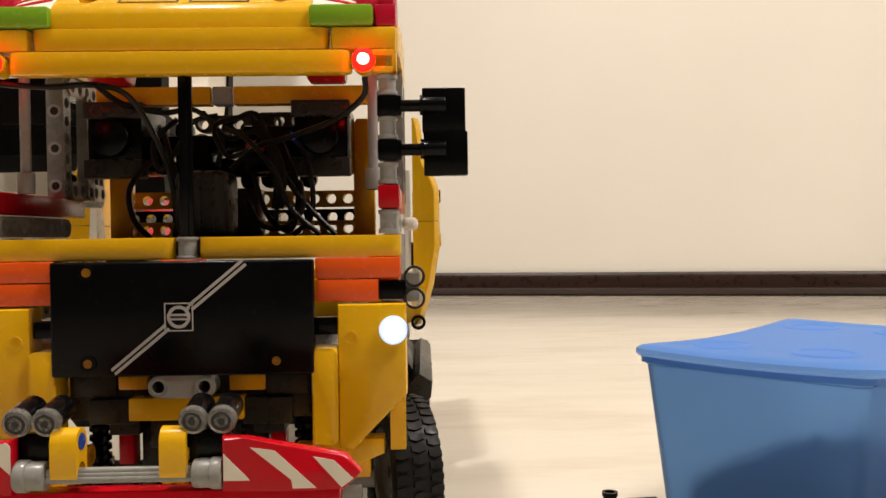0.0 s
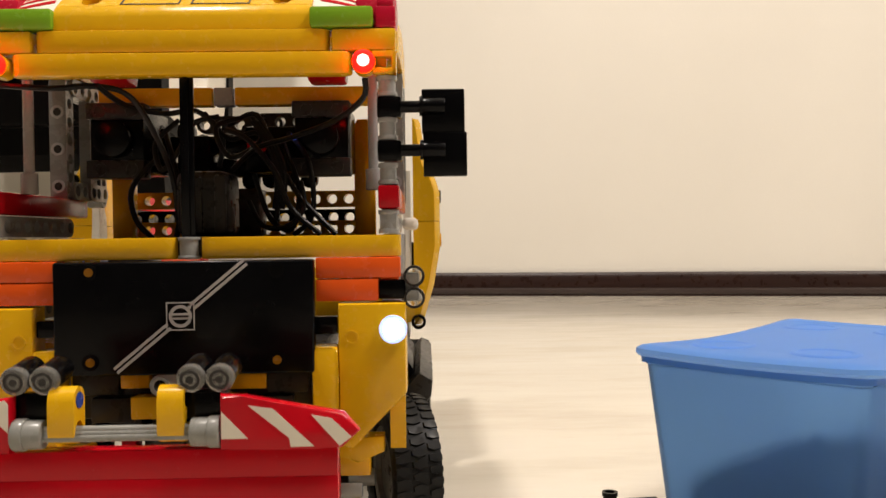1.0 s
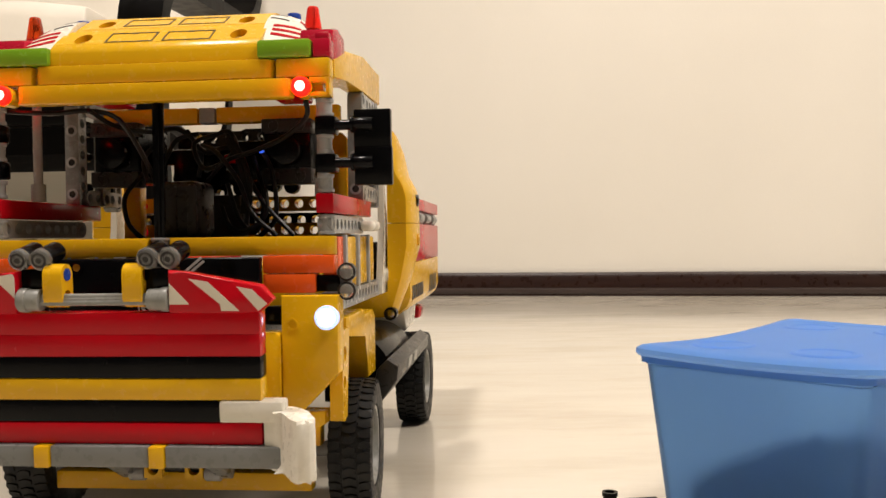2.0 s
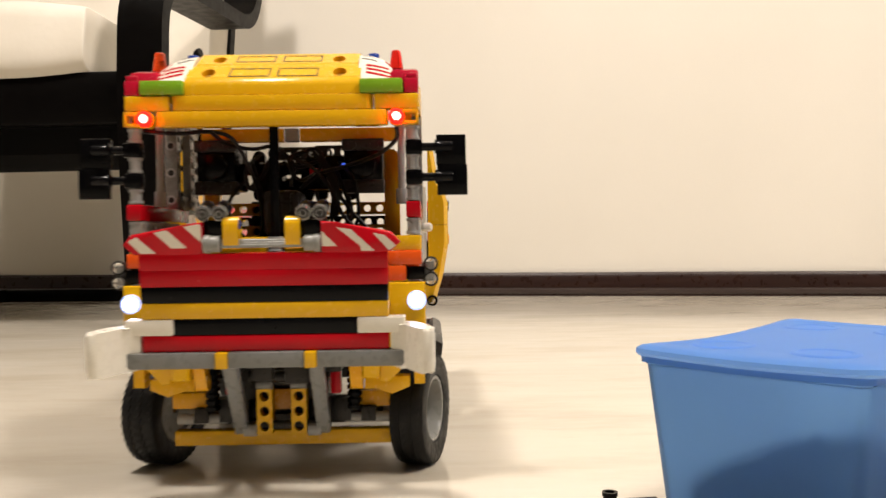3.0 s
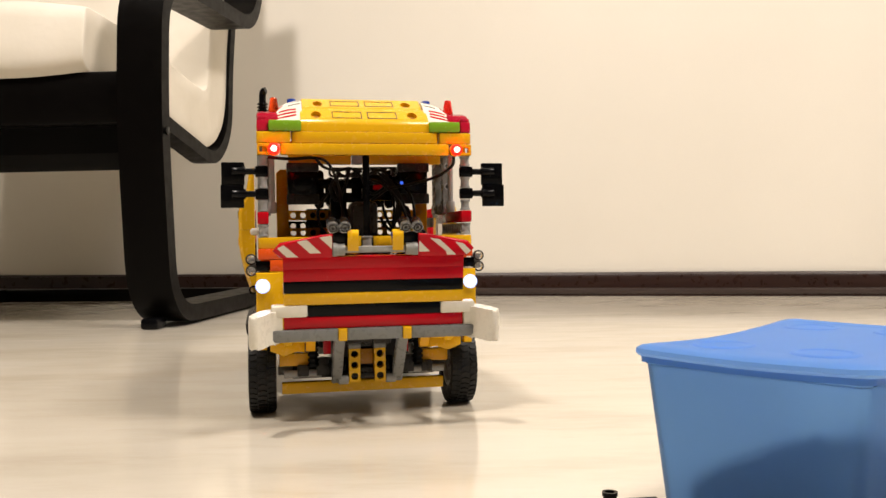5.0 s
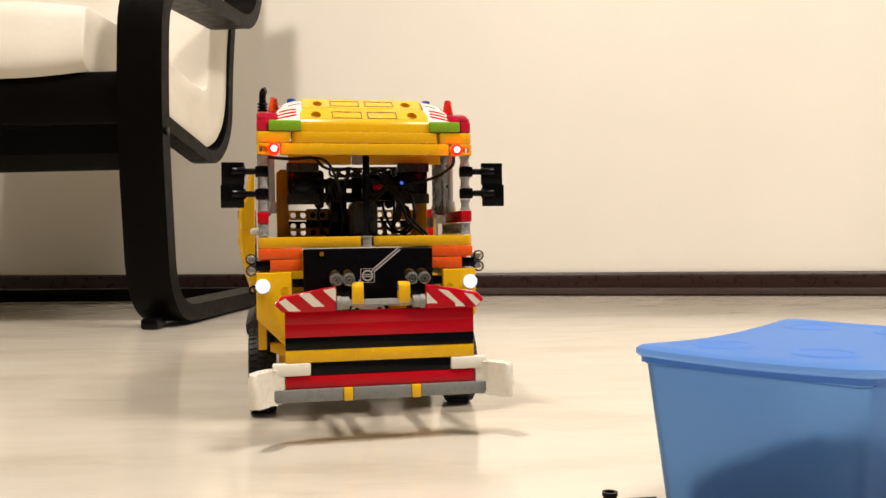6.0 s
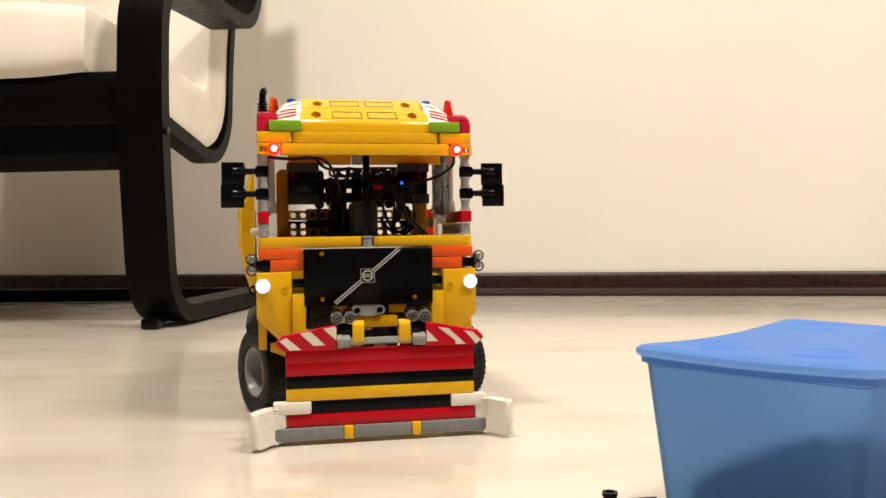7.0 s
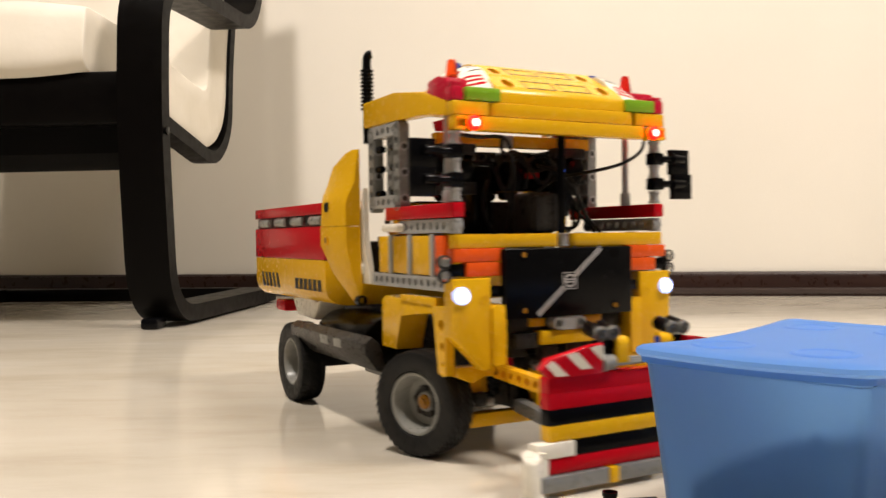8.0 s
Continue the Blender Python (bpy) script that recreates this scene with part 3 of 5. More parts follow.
def roof():
    beam_x("roof_beam", YELLOW, -7.5, 7.5, -0.35, 23.38, "long yellow roof beam")
    beam_x("roof_beam", YELLOW, -6.5, 6.5, -0.2, 24.42, "long yellow roof beam")
    # two overlapping sloping roof panels
    shapes = ((5.7, [(0.0, 25.45), (0.0, 26.05), (0.10, 26.35), (0.40, 26.62), (0.627, 26.29), (2.077, 27.29), (1.85, 27.62), (2.2, 27.74), (3.2, 27.8), (3.2, 26.9), (1.0, 25.45)], (1.12, 27.12), 34.6, 0.87, -0.78),
              (5.45, [(2.15, 26.9), (2.2, 27.72), (2.45, 27.9), (2.643, 27.55), (4.493, 28.57), (4.3, 28.92), (4.8, 29.02), (7.4, 29.02), (7.4, 28.2), (3.2, 26.9)], (3.375, 28.41), 28.9, 1.04, -0.68))
    for x, prof, (my, mz), slope, hl, v0 in shapes:
        b = bm_new()
        prism(b, prof, "x", -x, x, 0.05)
        p = P_("roof_panel", b, YELLOW, "sloping yellow roof panel with printed hatches")
        turn = Matrix.Translation((0, my, mz)) @ pose(0, 0, 0, slope)
        b = bm_new()
        prism(b, [(-x + 0.02, -hl / 1.5), (x - 0.02, -hl / 1.5), (x - 0.02, hl / 1.5), (-x + 0.02, hl / 1.5)], "z", 0.006, -0.42, 0, [(k * (x - 1.4), -0.1, 0.44) for k in (-1, 1)])
        bmesh.ops.scale(b, vec=(1, 1.5, 1), verts=b.verts)
        bmesh.ops.transform(b, matrix=turn, verts=b.verts)
        P_("panel_face", b, YELLOW, "", p)
        for sx in (-1, 1):
            b = bm_new()
            v1 = v0 + 1.28
            for u0, u1, w0, w1 in ((0.25, 2.9, v0, v0 + 0.10), (0.25, 0.33, v0, v1), (2.82, 2.9, v0, v1), (0.25, 2.9, v1 - 0.10, v1), (0.55, 0.85, v0 + 0.08, v0 + 0.13), (2.25, 2.55, v0 + 0.08, v0 + 0.13), (1.4, 1.75, v1 - 0.16, v1 - 0.12)):
                box(b, min(sx * u0, sx * u1), max(sx * u0, sx * u1), w0, w1, 0.0, 0.03, 0)
            bmesh.ops.transform(b, matrix=turn, verts=b.verts)
            P_("printed_hatch", b, INK, "thin black printed hatch outline", p)
            # recess pin, its yellow darkened to add to the hole's shade
            b = bm_new()
            cyl(b, (sx * (x - 1.4), -0.3, -0.5), (sx * (x - 1.4), -0.3, -0.16), 0.24, n=14, bev=0.04)
            bmesh.ops.transform(b, matrix=turn, verts=b.verts)
            P_("pin_end", b, DARKENED_YELLOW, "", p)
    for s in (-1, 1):
        X = lambda a_, c_: (min(s * a_, s * c_), max(s * a_, s * c_))
        B_("roof_end_beam", YELLOW, *X(6.6, 9.45), -0.2, 0.8, 24.42, 25.4, bev=0.12)
        B_("lime_beam", GREEN, *X(5.65, 8.45), -0.3, 0.8, 25.45, 26.38, label="lime green beam", bev=0.14)
        b = bm_new()
        box(b, *X(8.55, 9.45), -0.1, 0.9, 25.45, 26.4, 0.08)
        box(b, *X(8.62, 9.38), 0.0, 0.8, 26.35, 26.75, 0.1)
        P_("corner_brick", b, CRIMSON, "crimson corner brick")
        b = bm_new()
        prism(b, [(0.7, 26.3), (1.0, 27.1), (2.2, 27.4), (3.6, 27.2), (4.0, 25.6), (0.8, 25.5)], "x", *X(7.6, 9.45), 0.2)
        P_("side_slope", b, CRIMSON, "crimson rounded slope")
        # white shaped fairing with red stripes
        def shell(u, y):
            """Height of the fairing's rounded skin, u across from its inner edge."""
            rise = 2.35 * math.sin(math.pi / 2 * min(1.0, max(0.0, (y - 0.45) / 3.4)))
            return 26.3 + rise * math.sqrt(max(0.0, 1 - (u / 2.95) ** 2))
        us, ys = [2.9 * math.sin(math.pi / 2 * k / 9) for k in range(10)], [0.5 + 4.7 * k / 14 for k in range(15)]
        b = bm_new()
        skin_ = [[b.verts.new((s * (5.5 + u), y, shell(u, y))) for u in us] for y in ys]
        foot = [[b.verts.new((s * (5.5 + u), y, 26.25)) for u in us] for y in ys]
        for i in range(14):
            for j in range(9):
                b.faces.new((skin_[i][j], skin_[i + 1][j], skin_[i + 1][j + 1], skin_[i][j + 1]))
            for j in (0, 9):
                b.faces.new((skin_[i][j], skin_[i + 1][j], foot[i + 1][j], foot[i][j]))
        for i in (0, 14):
            b.faces.new(skin_[i] + foot[i][::-1])
        w = P_("roof_fairing", b, WHITE, "white rounded fairing with red stripes")
        marks = [(0.5, 1.05 + 0.30 * k, 2.4 - 0.2 * k, 0.75 + 0.46 * k, 0.15, RED) for k in range(3)]
        marks += [(1.7, 2.7, 2.5, 2.0, 0.22, RED), (0.2, 3.0, 0.95, 3.0, 0.75, PRINT), (1.2, 3.3, 1.4, 4.4, 0.10, INK), (0.15, 2.45, 1.2, 2.3, 0.07, INK)]
        for u0, y0, u1, y1, wide, m in marks:
            b = bm_new()
            line = [(u0 + (u1 - u0) * k / 6, y0 + (y1 - y0) * k / 6) for k in range(7)]
            rows_ = [[b.verts.new((s * (5.5 + u), y + dy, shell(u, y + dy) + lift)) for dy, lift in ((0, 0.035), (wide, 0.035), (wide, -0.05), (0, -0.05))] for u, y in line]
            for A, C in zip(rows_, rows_[1:]):
                for j in range(4):
                    b.faces.new((A[j], A[(j + 1) % 4], C[(j + 1) % 4], C[j]))
            b.faces.new(rows_[0])
            b.faces.new(rows_[-1][::-1])
            P_("printed_mark", b, m, "", w)
        b = bm_new()
        cyl(b, (s * 6.3, 4.9, 28.2), (s * 6.3, 4.9, 29.0), 0.4, n=16, bev=0.1)
        P_("blue_knob", b, BLUE, "small blue knob")
        b = bm_new()
        cyl(b, (s * 7.95, 2.6, 26.9), (s * 7.95, 2.6, 27.5), 0.52, n=16, bev=0.05)
        cyl(b, (s * 7.95, 2.6, 27.4), (s * 7.95, 2.6, 28.75), 0.5, 0.3, 16, 0.14)
        P_("beacon", b, AMBER_LENS if s < 0 else RED_LENS, "cone-shaped roof beacon lens")
        # lamp carrier in the front corner
        b = bm_new()
        ring(b, (s * 8.03, -0.5, 23.85), (s * 8.03, 0.5, 23.85), 0.52, 0.45, 24)
        box(b, *X(8.4, 9.45), -0.35, 0.6, 24.1, 24.36, 0.04)
        box(b, *X(8.4, 9.45), -0.35, 0.6, 23.38, 23.62, 0.04)
        box(b, *X(9.25, 9.45), -0.35, 0.6, 23.38, 24.36, 0.04)
        box(b, *X(8.4, 9.0), 0.1, 0.6, 23.5, 24.2, 0.04)
        c = P_("lamp_carrier", b, YELLOW, "yellow lamp carrier")
        # disc drawn larger than the lamp to take in its red halo
        b = bm_new()
        cyl(b, (s * 8.03, -0.82, 23.85), (s * 8.03, 0.2, 23.85), 0.50, n=24, bev=0.14)
        P_("warning_lamp", b, RED_LED, "glowing red warning lamp", c)
        b = bm_new()
        cyl(b, (s * 8.03, -0.88, 23.85), (s * 8.03, -0.8, 23.85), 0.27, n=16, bev=0.04)
        P_("lamp_core", b, RED_CORE, "", c)
        # side rails of the roof
        b = bm_new()
        prism(b, [(0.8, 24.45), (4.0, 24.9), (8.8, 25.1), (15.0, 25.2), (15.0, 27.25), (9.0, 27.25), (4.2, 26.6), (0.8, 25.45)], "x", *X(8.45, 9.5), 0.1)
        P_("roof_side_panel", b, YELLOW, "yellow roof side panel")
    # roof sheet
    B_("roof_deck", YELLOW, -8.4, 8.4, 5.4, 15.0, 26.45, 27.0, bev=0.1)
    # exhaust stack, on one side only
    b = bm_new()
    cyl(b, (-8.9, 15.5, 24.0), (-8.9, 15.5, 30.3), 0.38, n=18)
    for i in range(11):
        z = 26.8 + i * 0.32
        cyl(b, (-8.9, 15.5, z), (-8.9, 15.5, z + 0.17), 0.56, n=16, bev=0.04)
    P_("exhaust_pipe", b, BLACK, "ribbed black exhaust stack")
    b = bm_new()
    tube(b, [(-8.9, 15.5, 30.1), (-8.9, 15.5, 31.0), (-8.8, 15.4, 31.4), (-8.55, 15.3, 31.5)], 0.36, 12)
    P_("exhaust_tip", b, BLACK)


roof()


def pillars():
    for s in (-1, 1):
        X = lambda a_, c_: (min(s * a_, s * c_), max(s * a_, s * c_))
        for z0, z1, m, r in ((16.3, 17.35, GREY, 0.44), (18.5, 19.45, GREY, 0.42), (20.5, 21.5, GREY, 0.42), (22.45, 23.36, GREY, 0.44)):
            b = bm_new()
            cyl(b, (s * 9.0, 0.5, z0), (s * 9.0, 0.5, z1), r - 0.05, n=20)
            cyl(b, (s * 9.0, 0.5, z0), (s * 9.0, 0.5, z0 + 0.2), r + 0.03, n=20, bev=0.03)
            cyl(b, (s * 9.0, 0.5, z1 - 0.2), (s * 9.0, 0.5, z1), r + 0.03, n=20, bev=0.03)
            P_("pillar_bush", b, m, "light grey pillar sleeve")
        B_("window_sill", RED, *X(8.55, 9.5), 0.0, 11.0, 17.42, 18.45, label="red beam along the side window", bev=0.1)
        b = bm_new()
        liftarm(b, 9, "x", "u", 0.6, 16.85, *X(8.6, 9.35))
        P_("sill_beam", b, GREY, "grey beam with round holes")
        # mirror: two arms on the pillar and two offset plates
        b = bm_new()
        box(b, *X(10.55, 12.48), 0.25, 0.75, 20.78, 22.75, 0.06)
        box(b, *X(10.6, 12.56), 0.05, 0.55, 18.82, 20.8, 0.06)
        mr = P_("wing_mirror", b, BLACK, "square black wing mirror of two stacked plates")
        for z in (21.95, 20.0):
            b = bm_new()
            box(b, *X(8.55, 9.65), 0.02, 0.98, z - 0.47, z + 0.47, 0.1)
            cyl(b, (s * 9.6, 0.2, z), (s * 10.6, 0.2, z), 0.27, n=16)
            cyl(b, (s * 10.5, 0.05, z), (s * 11.6, 0.05, z), 0.36, n=16, bev=0.05)
            cyl(b, (s * 10.45, 0.05, z), (s * 10.6, 0.05, z), 0.45, n=16, bev=0.03)
            P_("mirror_arm", b, BLACK, "", mr)
        # slim inner window post
        b = bm_new()
        cyl(b, (s * 8.2, 3.0, 18.4), (s * 8.2, 3.0, 24.8), 0.25, n=14)
        cyl(b, (s * 8.2, 3.0, 18.4), (s * 8.2, 3.0, 19.4), 0.4, n=14, bev=0.04)
        P_("window_post", b, GREY)
        # door pillar: two perforated columns with pins between them
        for y in (8.8, 13.6):
            b = bm_new()
            liftarm(b, 7, "x", "v", y, 18.6, *X(8.6, 9.5))
            dp = P_("door_pillar", b, SLATE, "grey perforated beam")
            for z in (19.1, 21.1, 23.1):
                b = bm_new()
                ring(b, (s * 9.05, y - 0.56, z), (s * 9.05, y - 0.4, z), 0.36, 0.22)
                P_("pin_rim", b, GREY, "", dp)
                b = bm_new()
                cyl(b, (s * 9.05, y - 0.52, z), (s * 9.05, y - 0.42, z), 0.22, n=12)
                P_("pin_core", b, DARK, "", dp)
        for z in (19.6, 21.6, 23.2):
            b = bm_new()
            cyl(b, (s * 9.05, 9.2, z), (s * 9.05, 10.4, z), 0.3, n=14)
            cyl(b, (s * 9.05, 12.2, z), (s * 9.05, 13.2, z), 0.3, n=14)
            P_("pillar_pin", b, BLACK)
        b = bm_new()
        liftarm(b, 6, "x", "v", 11.3, 18.9, *X(8.3, 8.9))
        P_("door_pillar", b, SLATE, "grey perforated beam")
        b = bm_new()
        liftarm(b, 5, "x", "u", 9.4, 24.55, *X(8.5, 9.45))
        P_("top_cross_beam", b, GREY)
        b = bm_new()
        liftarm(b, 5, "x", "u", 9.4, 18.9, *X(8.45, 9.45))
        P_("low_cross_beam", b, GREY)
        # lower door: yellow blocks, grey straps, white handle
        for y0, y1, m in ((1.6, 3.0, ORANGE), (3.6, 6.6, YELLOW), (7.4, 10.0, YELLOW), (10.6, 12.6, YELLOW)):
            B_("door_block", m, *X(8.5, 9.35), y0, y1, 13.3, 16.2, bev=0.1)
        for y0 in (3.05, 6.7, 10.05):
            B_("door_strap", GREY, *X(8.6, 9.5), y0, y0 + 0.5, 13.2, 16.3)
        b = bm_new()
        liftarm(b, 15, "x", "u", 0.8, 12.75, *X(8.6, 9.5))
        P_("door_sill", b, GREY, "grey perforated sill beam")
        b = bm_new()
        box(b, *X(9.4, 10.25), 7.6, 10.2, 16.5, 17.15, 0.25, 3)
        P_("door_handle", b, WHITE, "white door handle")
        b = bm_new()
        prism(b, [(14.75, 20.2), (15.05, 20.2), (15.2, 18.6), (15.9, 17.6), (16.2, 12.3), (13.6, 12.3), (13.6, 13.4), (14.5, 15.6), (14.7, 17.2)], "x", *X(9.3, 9.75), 0.08)
        pl = P_("rear_corner_panel", b, WHITE, "white cab corner panel")
        b = bm_new()
        ring(b, (s * 9.7, 15.3, 13.5), (s * 9.95, 15.3, 13.5), 0.62, 0.34)
        P_("hub_ring", b, WHITE, "", pl)


pillars()


def cab_inside():
    # roof cross beams and rear wall seen through the windscreen
    B_("cross_beam", AMBER, -6.6, -0.6, 7.6, 8.5, 23.25, 24.2, label="yellow beam across the cab")
    B_("cross_beam", AMBER, 0.6, 8.2, 7.6, 8.5, 23.25, 24.2, label="yellow beam across the cab")
    B_("cross_sleeve", GREY, -0.5, 0.5, 7.6, 8.5, 23.25, 24.2)
    for s in (-1, 1):
        X = lambda a_, c_: (min(s * a_, s * c_), max(s * a_, s * c_))
        b = bm_new()
        box(b, *X(3.9, 6.7), 6.6, 11.0, 19.7, 23.1, 0.15)
        mt = P_("drive_unit", b, BLACK, "black motor housing")
        for z0, z1 in ((22.4, 23.25), (19.35, 20.3)):
            b = bm_new()
            box(b, *X(3.8, 6.8), 6.3, 7.4, z0, z1, 0.08)
            P_("motor_bracket", b, DARK, "", mt)
            for x in (4.5, 6.1):
                b = bm_new()
                ring(b, (s * x, 6.24, (z0 + z1) / 2), (s * x, 6.34, (z0 + z1) / 2), 0.36, 0.24)
                P_("bracket_hole", b, DARK, "", mt)
        b = bm_new()
        cyl(b, (s * 5.3, 5.7, 21.35), (s * 5.3, 6.7, 21.35), 0.95, n=22, bev=0.1)
        P_("motor_nose", b, BLACK, "", mt)
        b = bm_new()
        prism(b, [(s * 6.5, 16.2), (s * 7.7, 16.2), (s * 7.7, 22.7), (s * 7.3, 23.1), (s * 6.7, 23.1), (s * 6.5, 22.7)], "y", 12.4, 13.4, 0.1)
        P_("seat_panel", b, AMBER, "amber upright panel inside the cab")
        b = bm_new()
        prism(b, [(5.0, 25.1), (6.6, 24.3), (8.0, 24.3), (8.4, 25.1)], "x", *X(4.6, 6.6), 0.2)
        P_("cab_lamp_cover", b, RED, "red slope under the roof")
    b = bm_new()
    liftarm(b, 5, "y", "u", -2.0, 22.75, 11.6, 12.5)
    P_("rear_plate", b, DARK, "dark perforated beam")
    b = bm_new()
    liftarm(b, 5, "y", "u", 1.5, 22.75, 10.6, 11.4)
    P_("rear_plate", b, DARK, "dark perforated beam")
    for z, m, y in ((18.5, AMBER, 14.0), (17.4, BLACK, 14.6), (16.7, AMBER, 14.0)):
        b = bm_new()
        liftarm(b, 15, "y", "u", -7.0, z, y, y + 0.9)
        P_("rear_beam", b, m, "beam with round holes along the cab rear")
    # receiver box
    b = bm_new()
    box(b, -1.2, 1.3, 2.6, 5.4, 16.3, 19.4, 0.4, 3)
    rc = P_("control_box", b, DARK, "dark grey control box")
    b = bm_new()
    box(b, -0.95, 0.1, 2.45, 2.75, 16.4, 19.1, 0.12)
    box(b, 0.65, 1.2, 2.5, 2.8, 16.4, 19.2, 0.12)
    P_("box_rib", b, DARK, "", rc)
    b = bm_new()
    cyl(b, (4.0, 5.55, 21.3), (4.0, 5.7, 21.3), 0.16, n=12)
    P_("indicator", b, BLUE_LED, "small glowing blue indicator")
    B_("cab_floor", DARK, -8.4, 8.4, 1.2, 15.0, 15.3, 16.2)
    B_("inner_block", BLACK, -2.6, -1.0, 8.6, 11.5, 16.3, 21.8, bev=0.15)
    B_("inner_block", BLACK, 0.8, 3.6, 9.0, 11.5, 19.8, 22.3, bev=0.15)
    for x, z0, n_, y in ((-3.4, 19.6, 4, 12.6), (-2.3, 19.8, 3, 12.2), (-1.1, 17.2, 6, 12.8), (0.4, 19.5, 4, 12.4), (1.5, 19.6, 4, 12.8), (2.7, 19.7, 3, 12.2), (3.8, 19.6, 4, 12.7)):
        b = bm_new()
        liftarm(b, n_, "y", "v", x, z0, y, y + 0.8, n_ > 5)
        P_("lattice_beam", b, BLACK, "black upright beam")
    for z, x0, n_ in ((21.6, -4.2, 9), (20.2, -3.4, 7)):
        b = bm_new()
        liftarm(b, n_, "y", "u", x0, z, 11.6, 12.3, False)
        P_("lattice_beam", b, BLACK, "black cross beam")
    # black filler added behind the rear beams to close off their bright holes
    B_("dark_filler_block", BLACK, -4.6, 0.6, 15.1, 16.4, 16.3, 19.2, bev=0.15)
    B_("gear_box", DARK, -0.9, 1.6, 8.8, 10.8, 16.3, 18.9, bev=0.15)
    runs = [
        [(-9.2, 0.9, 23.3), (-6.5, 1.4, 23.15), (-4.6, 1.8, 23.3), (-3.2, 2.6, 22.9), (-2.2, 3.5, 20.9), (-1.8, 4.5, 19.0), (-1.7, 5.0, 16.6)],
        [(8.0, 0.5, 23.3), (7.9, 0.9, 22.5), (6.6, 1.6, 21.6), (4.4, 3.0, 21.0), (2.4, 4.2, 20.6), (1.0, 5.0, 19.6)],
        [(0.6, 6.2, 22.0), (2.2, 5.4, 22.4), (3.2, 5.0, 20.2), (4.4, 4.6, 18.2), (6.2, 4.4, 16.3)],
        [(3.4, 6.0, 21.0), (4.3, 5.0, 18.6), (4.0, 4.6, 16.6), (2.8, 5.2, 17.2), (2.0, 5.4, 19.4)],
        [(-0.6, 6.0, 22.6), (0.8, 5.2, 21.2), (2.4, 5.0, 21.4), (3.2, 5.4, 19.4), (3.0, 5.6, 16.5)],
        [(3.6, 6.6, 21.6), (4.8, 5.0, 20.0), (5.0, 5.0, 17.4), (4.0, 5.2, 16.3)],
        [(-2.6, 6.0, 21.6), (-1.6, 5.0, 18.4), (-1.9, 5.2, 16.3)],
        [(-4.4, 1.6, 23.3), (-3.6, 3.0, 22.6), (-2.2, 4.6, 22.4), (-0.8, 5.2, 22.6), (0.4, 5.4, 21.4), (0.2, 5.6, 19.8)],
        [(-1.8, 5.6, 22.2), (-2.8, 5.0, 21.0), (-2.4, 4.6, 19.6), (-1.6, 4.8, 20.6), (-1.0, 5.4, 22.0), (0.2, 5.8, 22.4)],
        [(-3.0, 6.0, 20.4), (-4.0, 5.0, 18.8), (-3.8, 4.8, 17.2), (-3.0, 5.0, 16.2)],
        [(0.8, 4.8, 21.6), (2.0, 3.8, 21.0), (3.4, 3.2, 19.4), (4.2, 3.0, 17.6), (5.6, 3.0, 16.3)],
        [(1.8, 5.0, 18.0), (2.6, 4.2, 16.8), (3.8, 4.0, 16.7), (4.6, 4.4, 17.6), (4.4, 5.0, 19.0)],
        [(1.2, 5.8, 22.3), (0.2, 5.0, 21.7), (1.0, 4.6, 20.2), (2.4, 5.2, 21.1), (1.8, 6.2, 22.4)],
    ]
    for r in runs:
        b = bm_new()
        tube(b, r, 0.14, 8)
        P_("cable", b, CABLE, "black cable")
    for k in range(4):
        b = bm_new()
        tube(b, [(2.0 + 0.16 * k, 5.0, 22.0), (2.9 + 0.16 * k, 4.5, 20.6), (3.3 + 0.16 * k, 4.3, 19.2), (3.1 + 0.16 * k, 4.6, 17.6)], 0.09, 6)
        P_("ribbon_wire", b, CABLE)
    b = bm_new()
    box(b, 1.4, 2.3, 6.6, 7.4, 20.7, 21.2, 0.1)
    P_("plug", b, RED, "red plug among the cables")


cab_inside()


REAR = 31.3  # rear axle


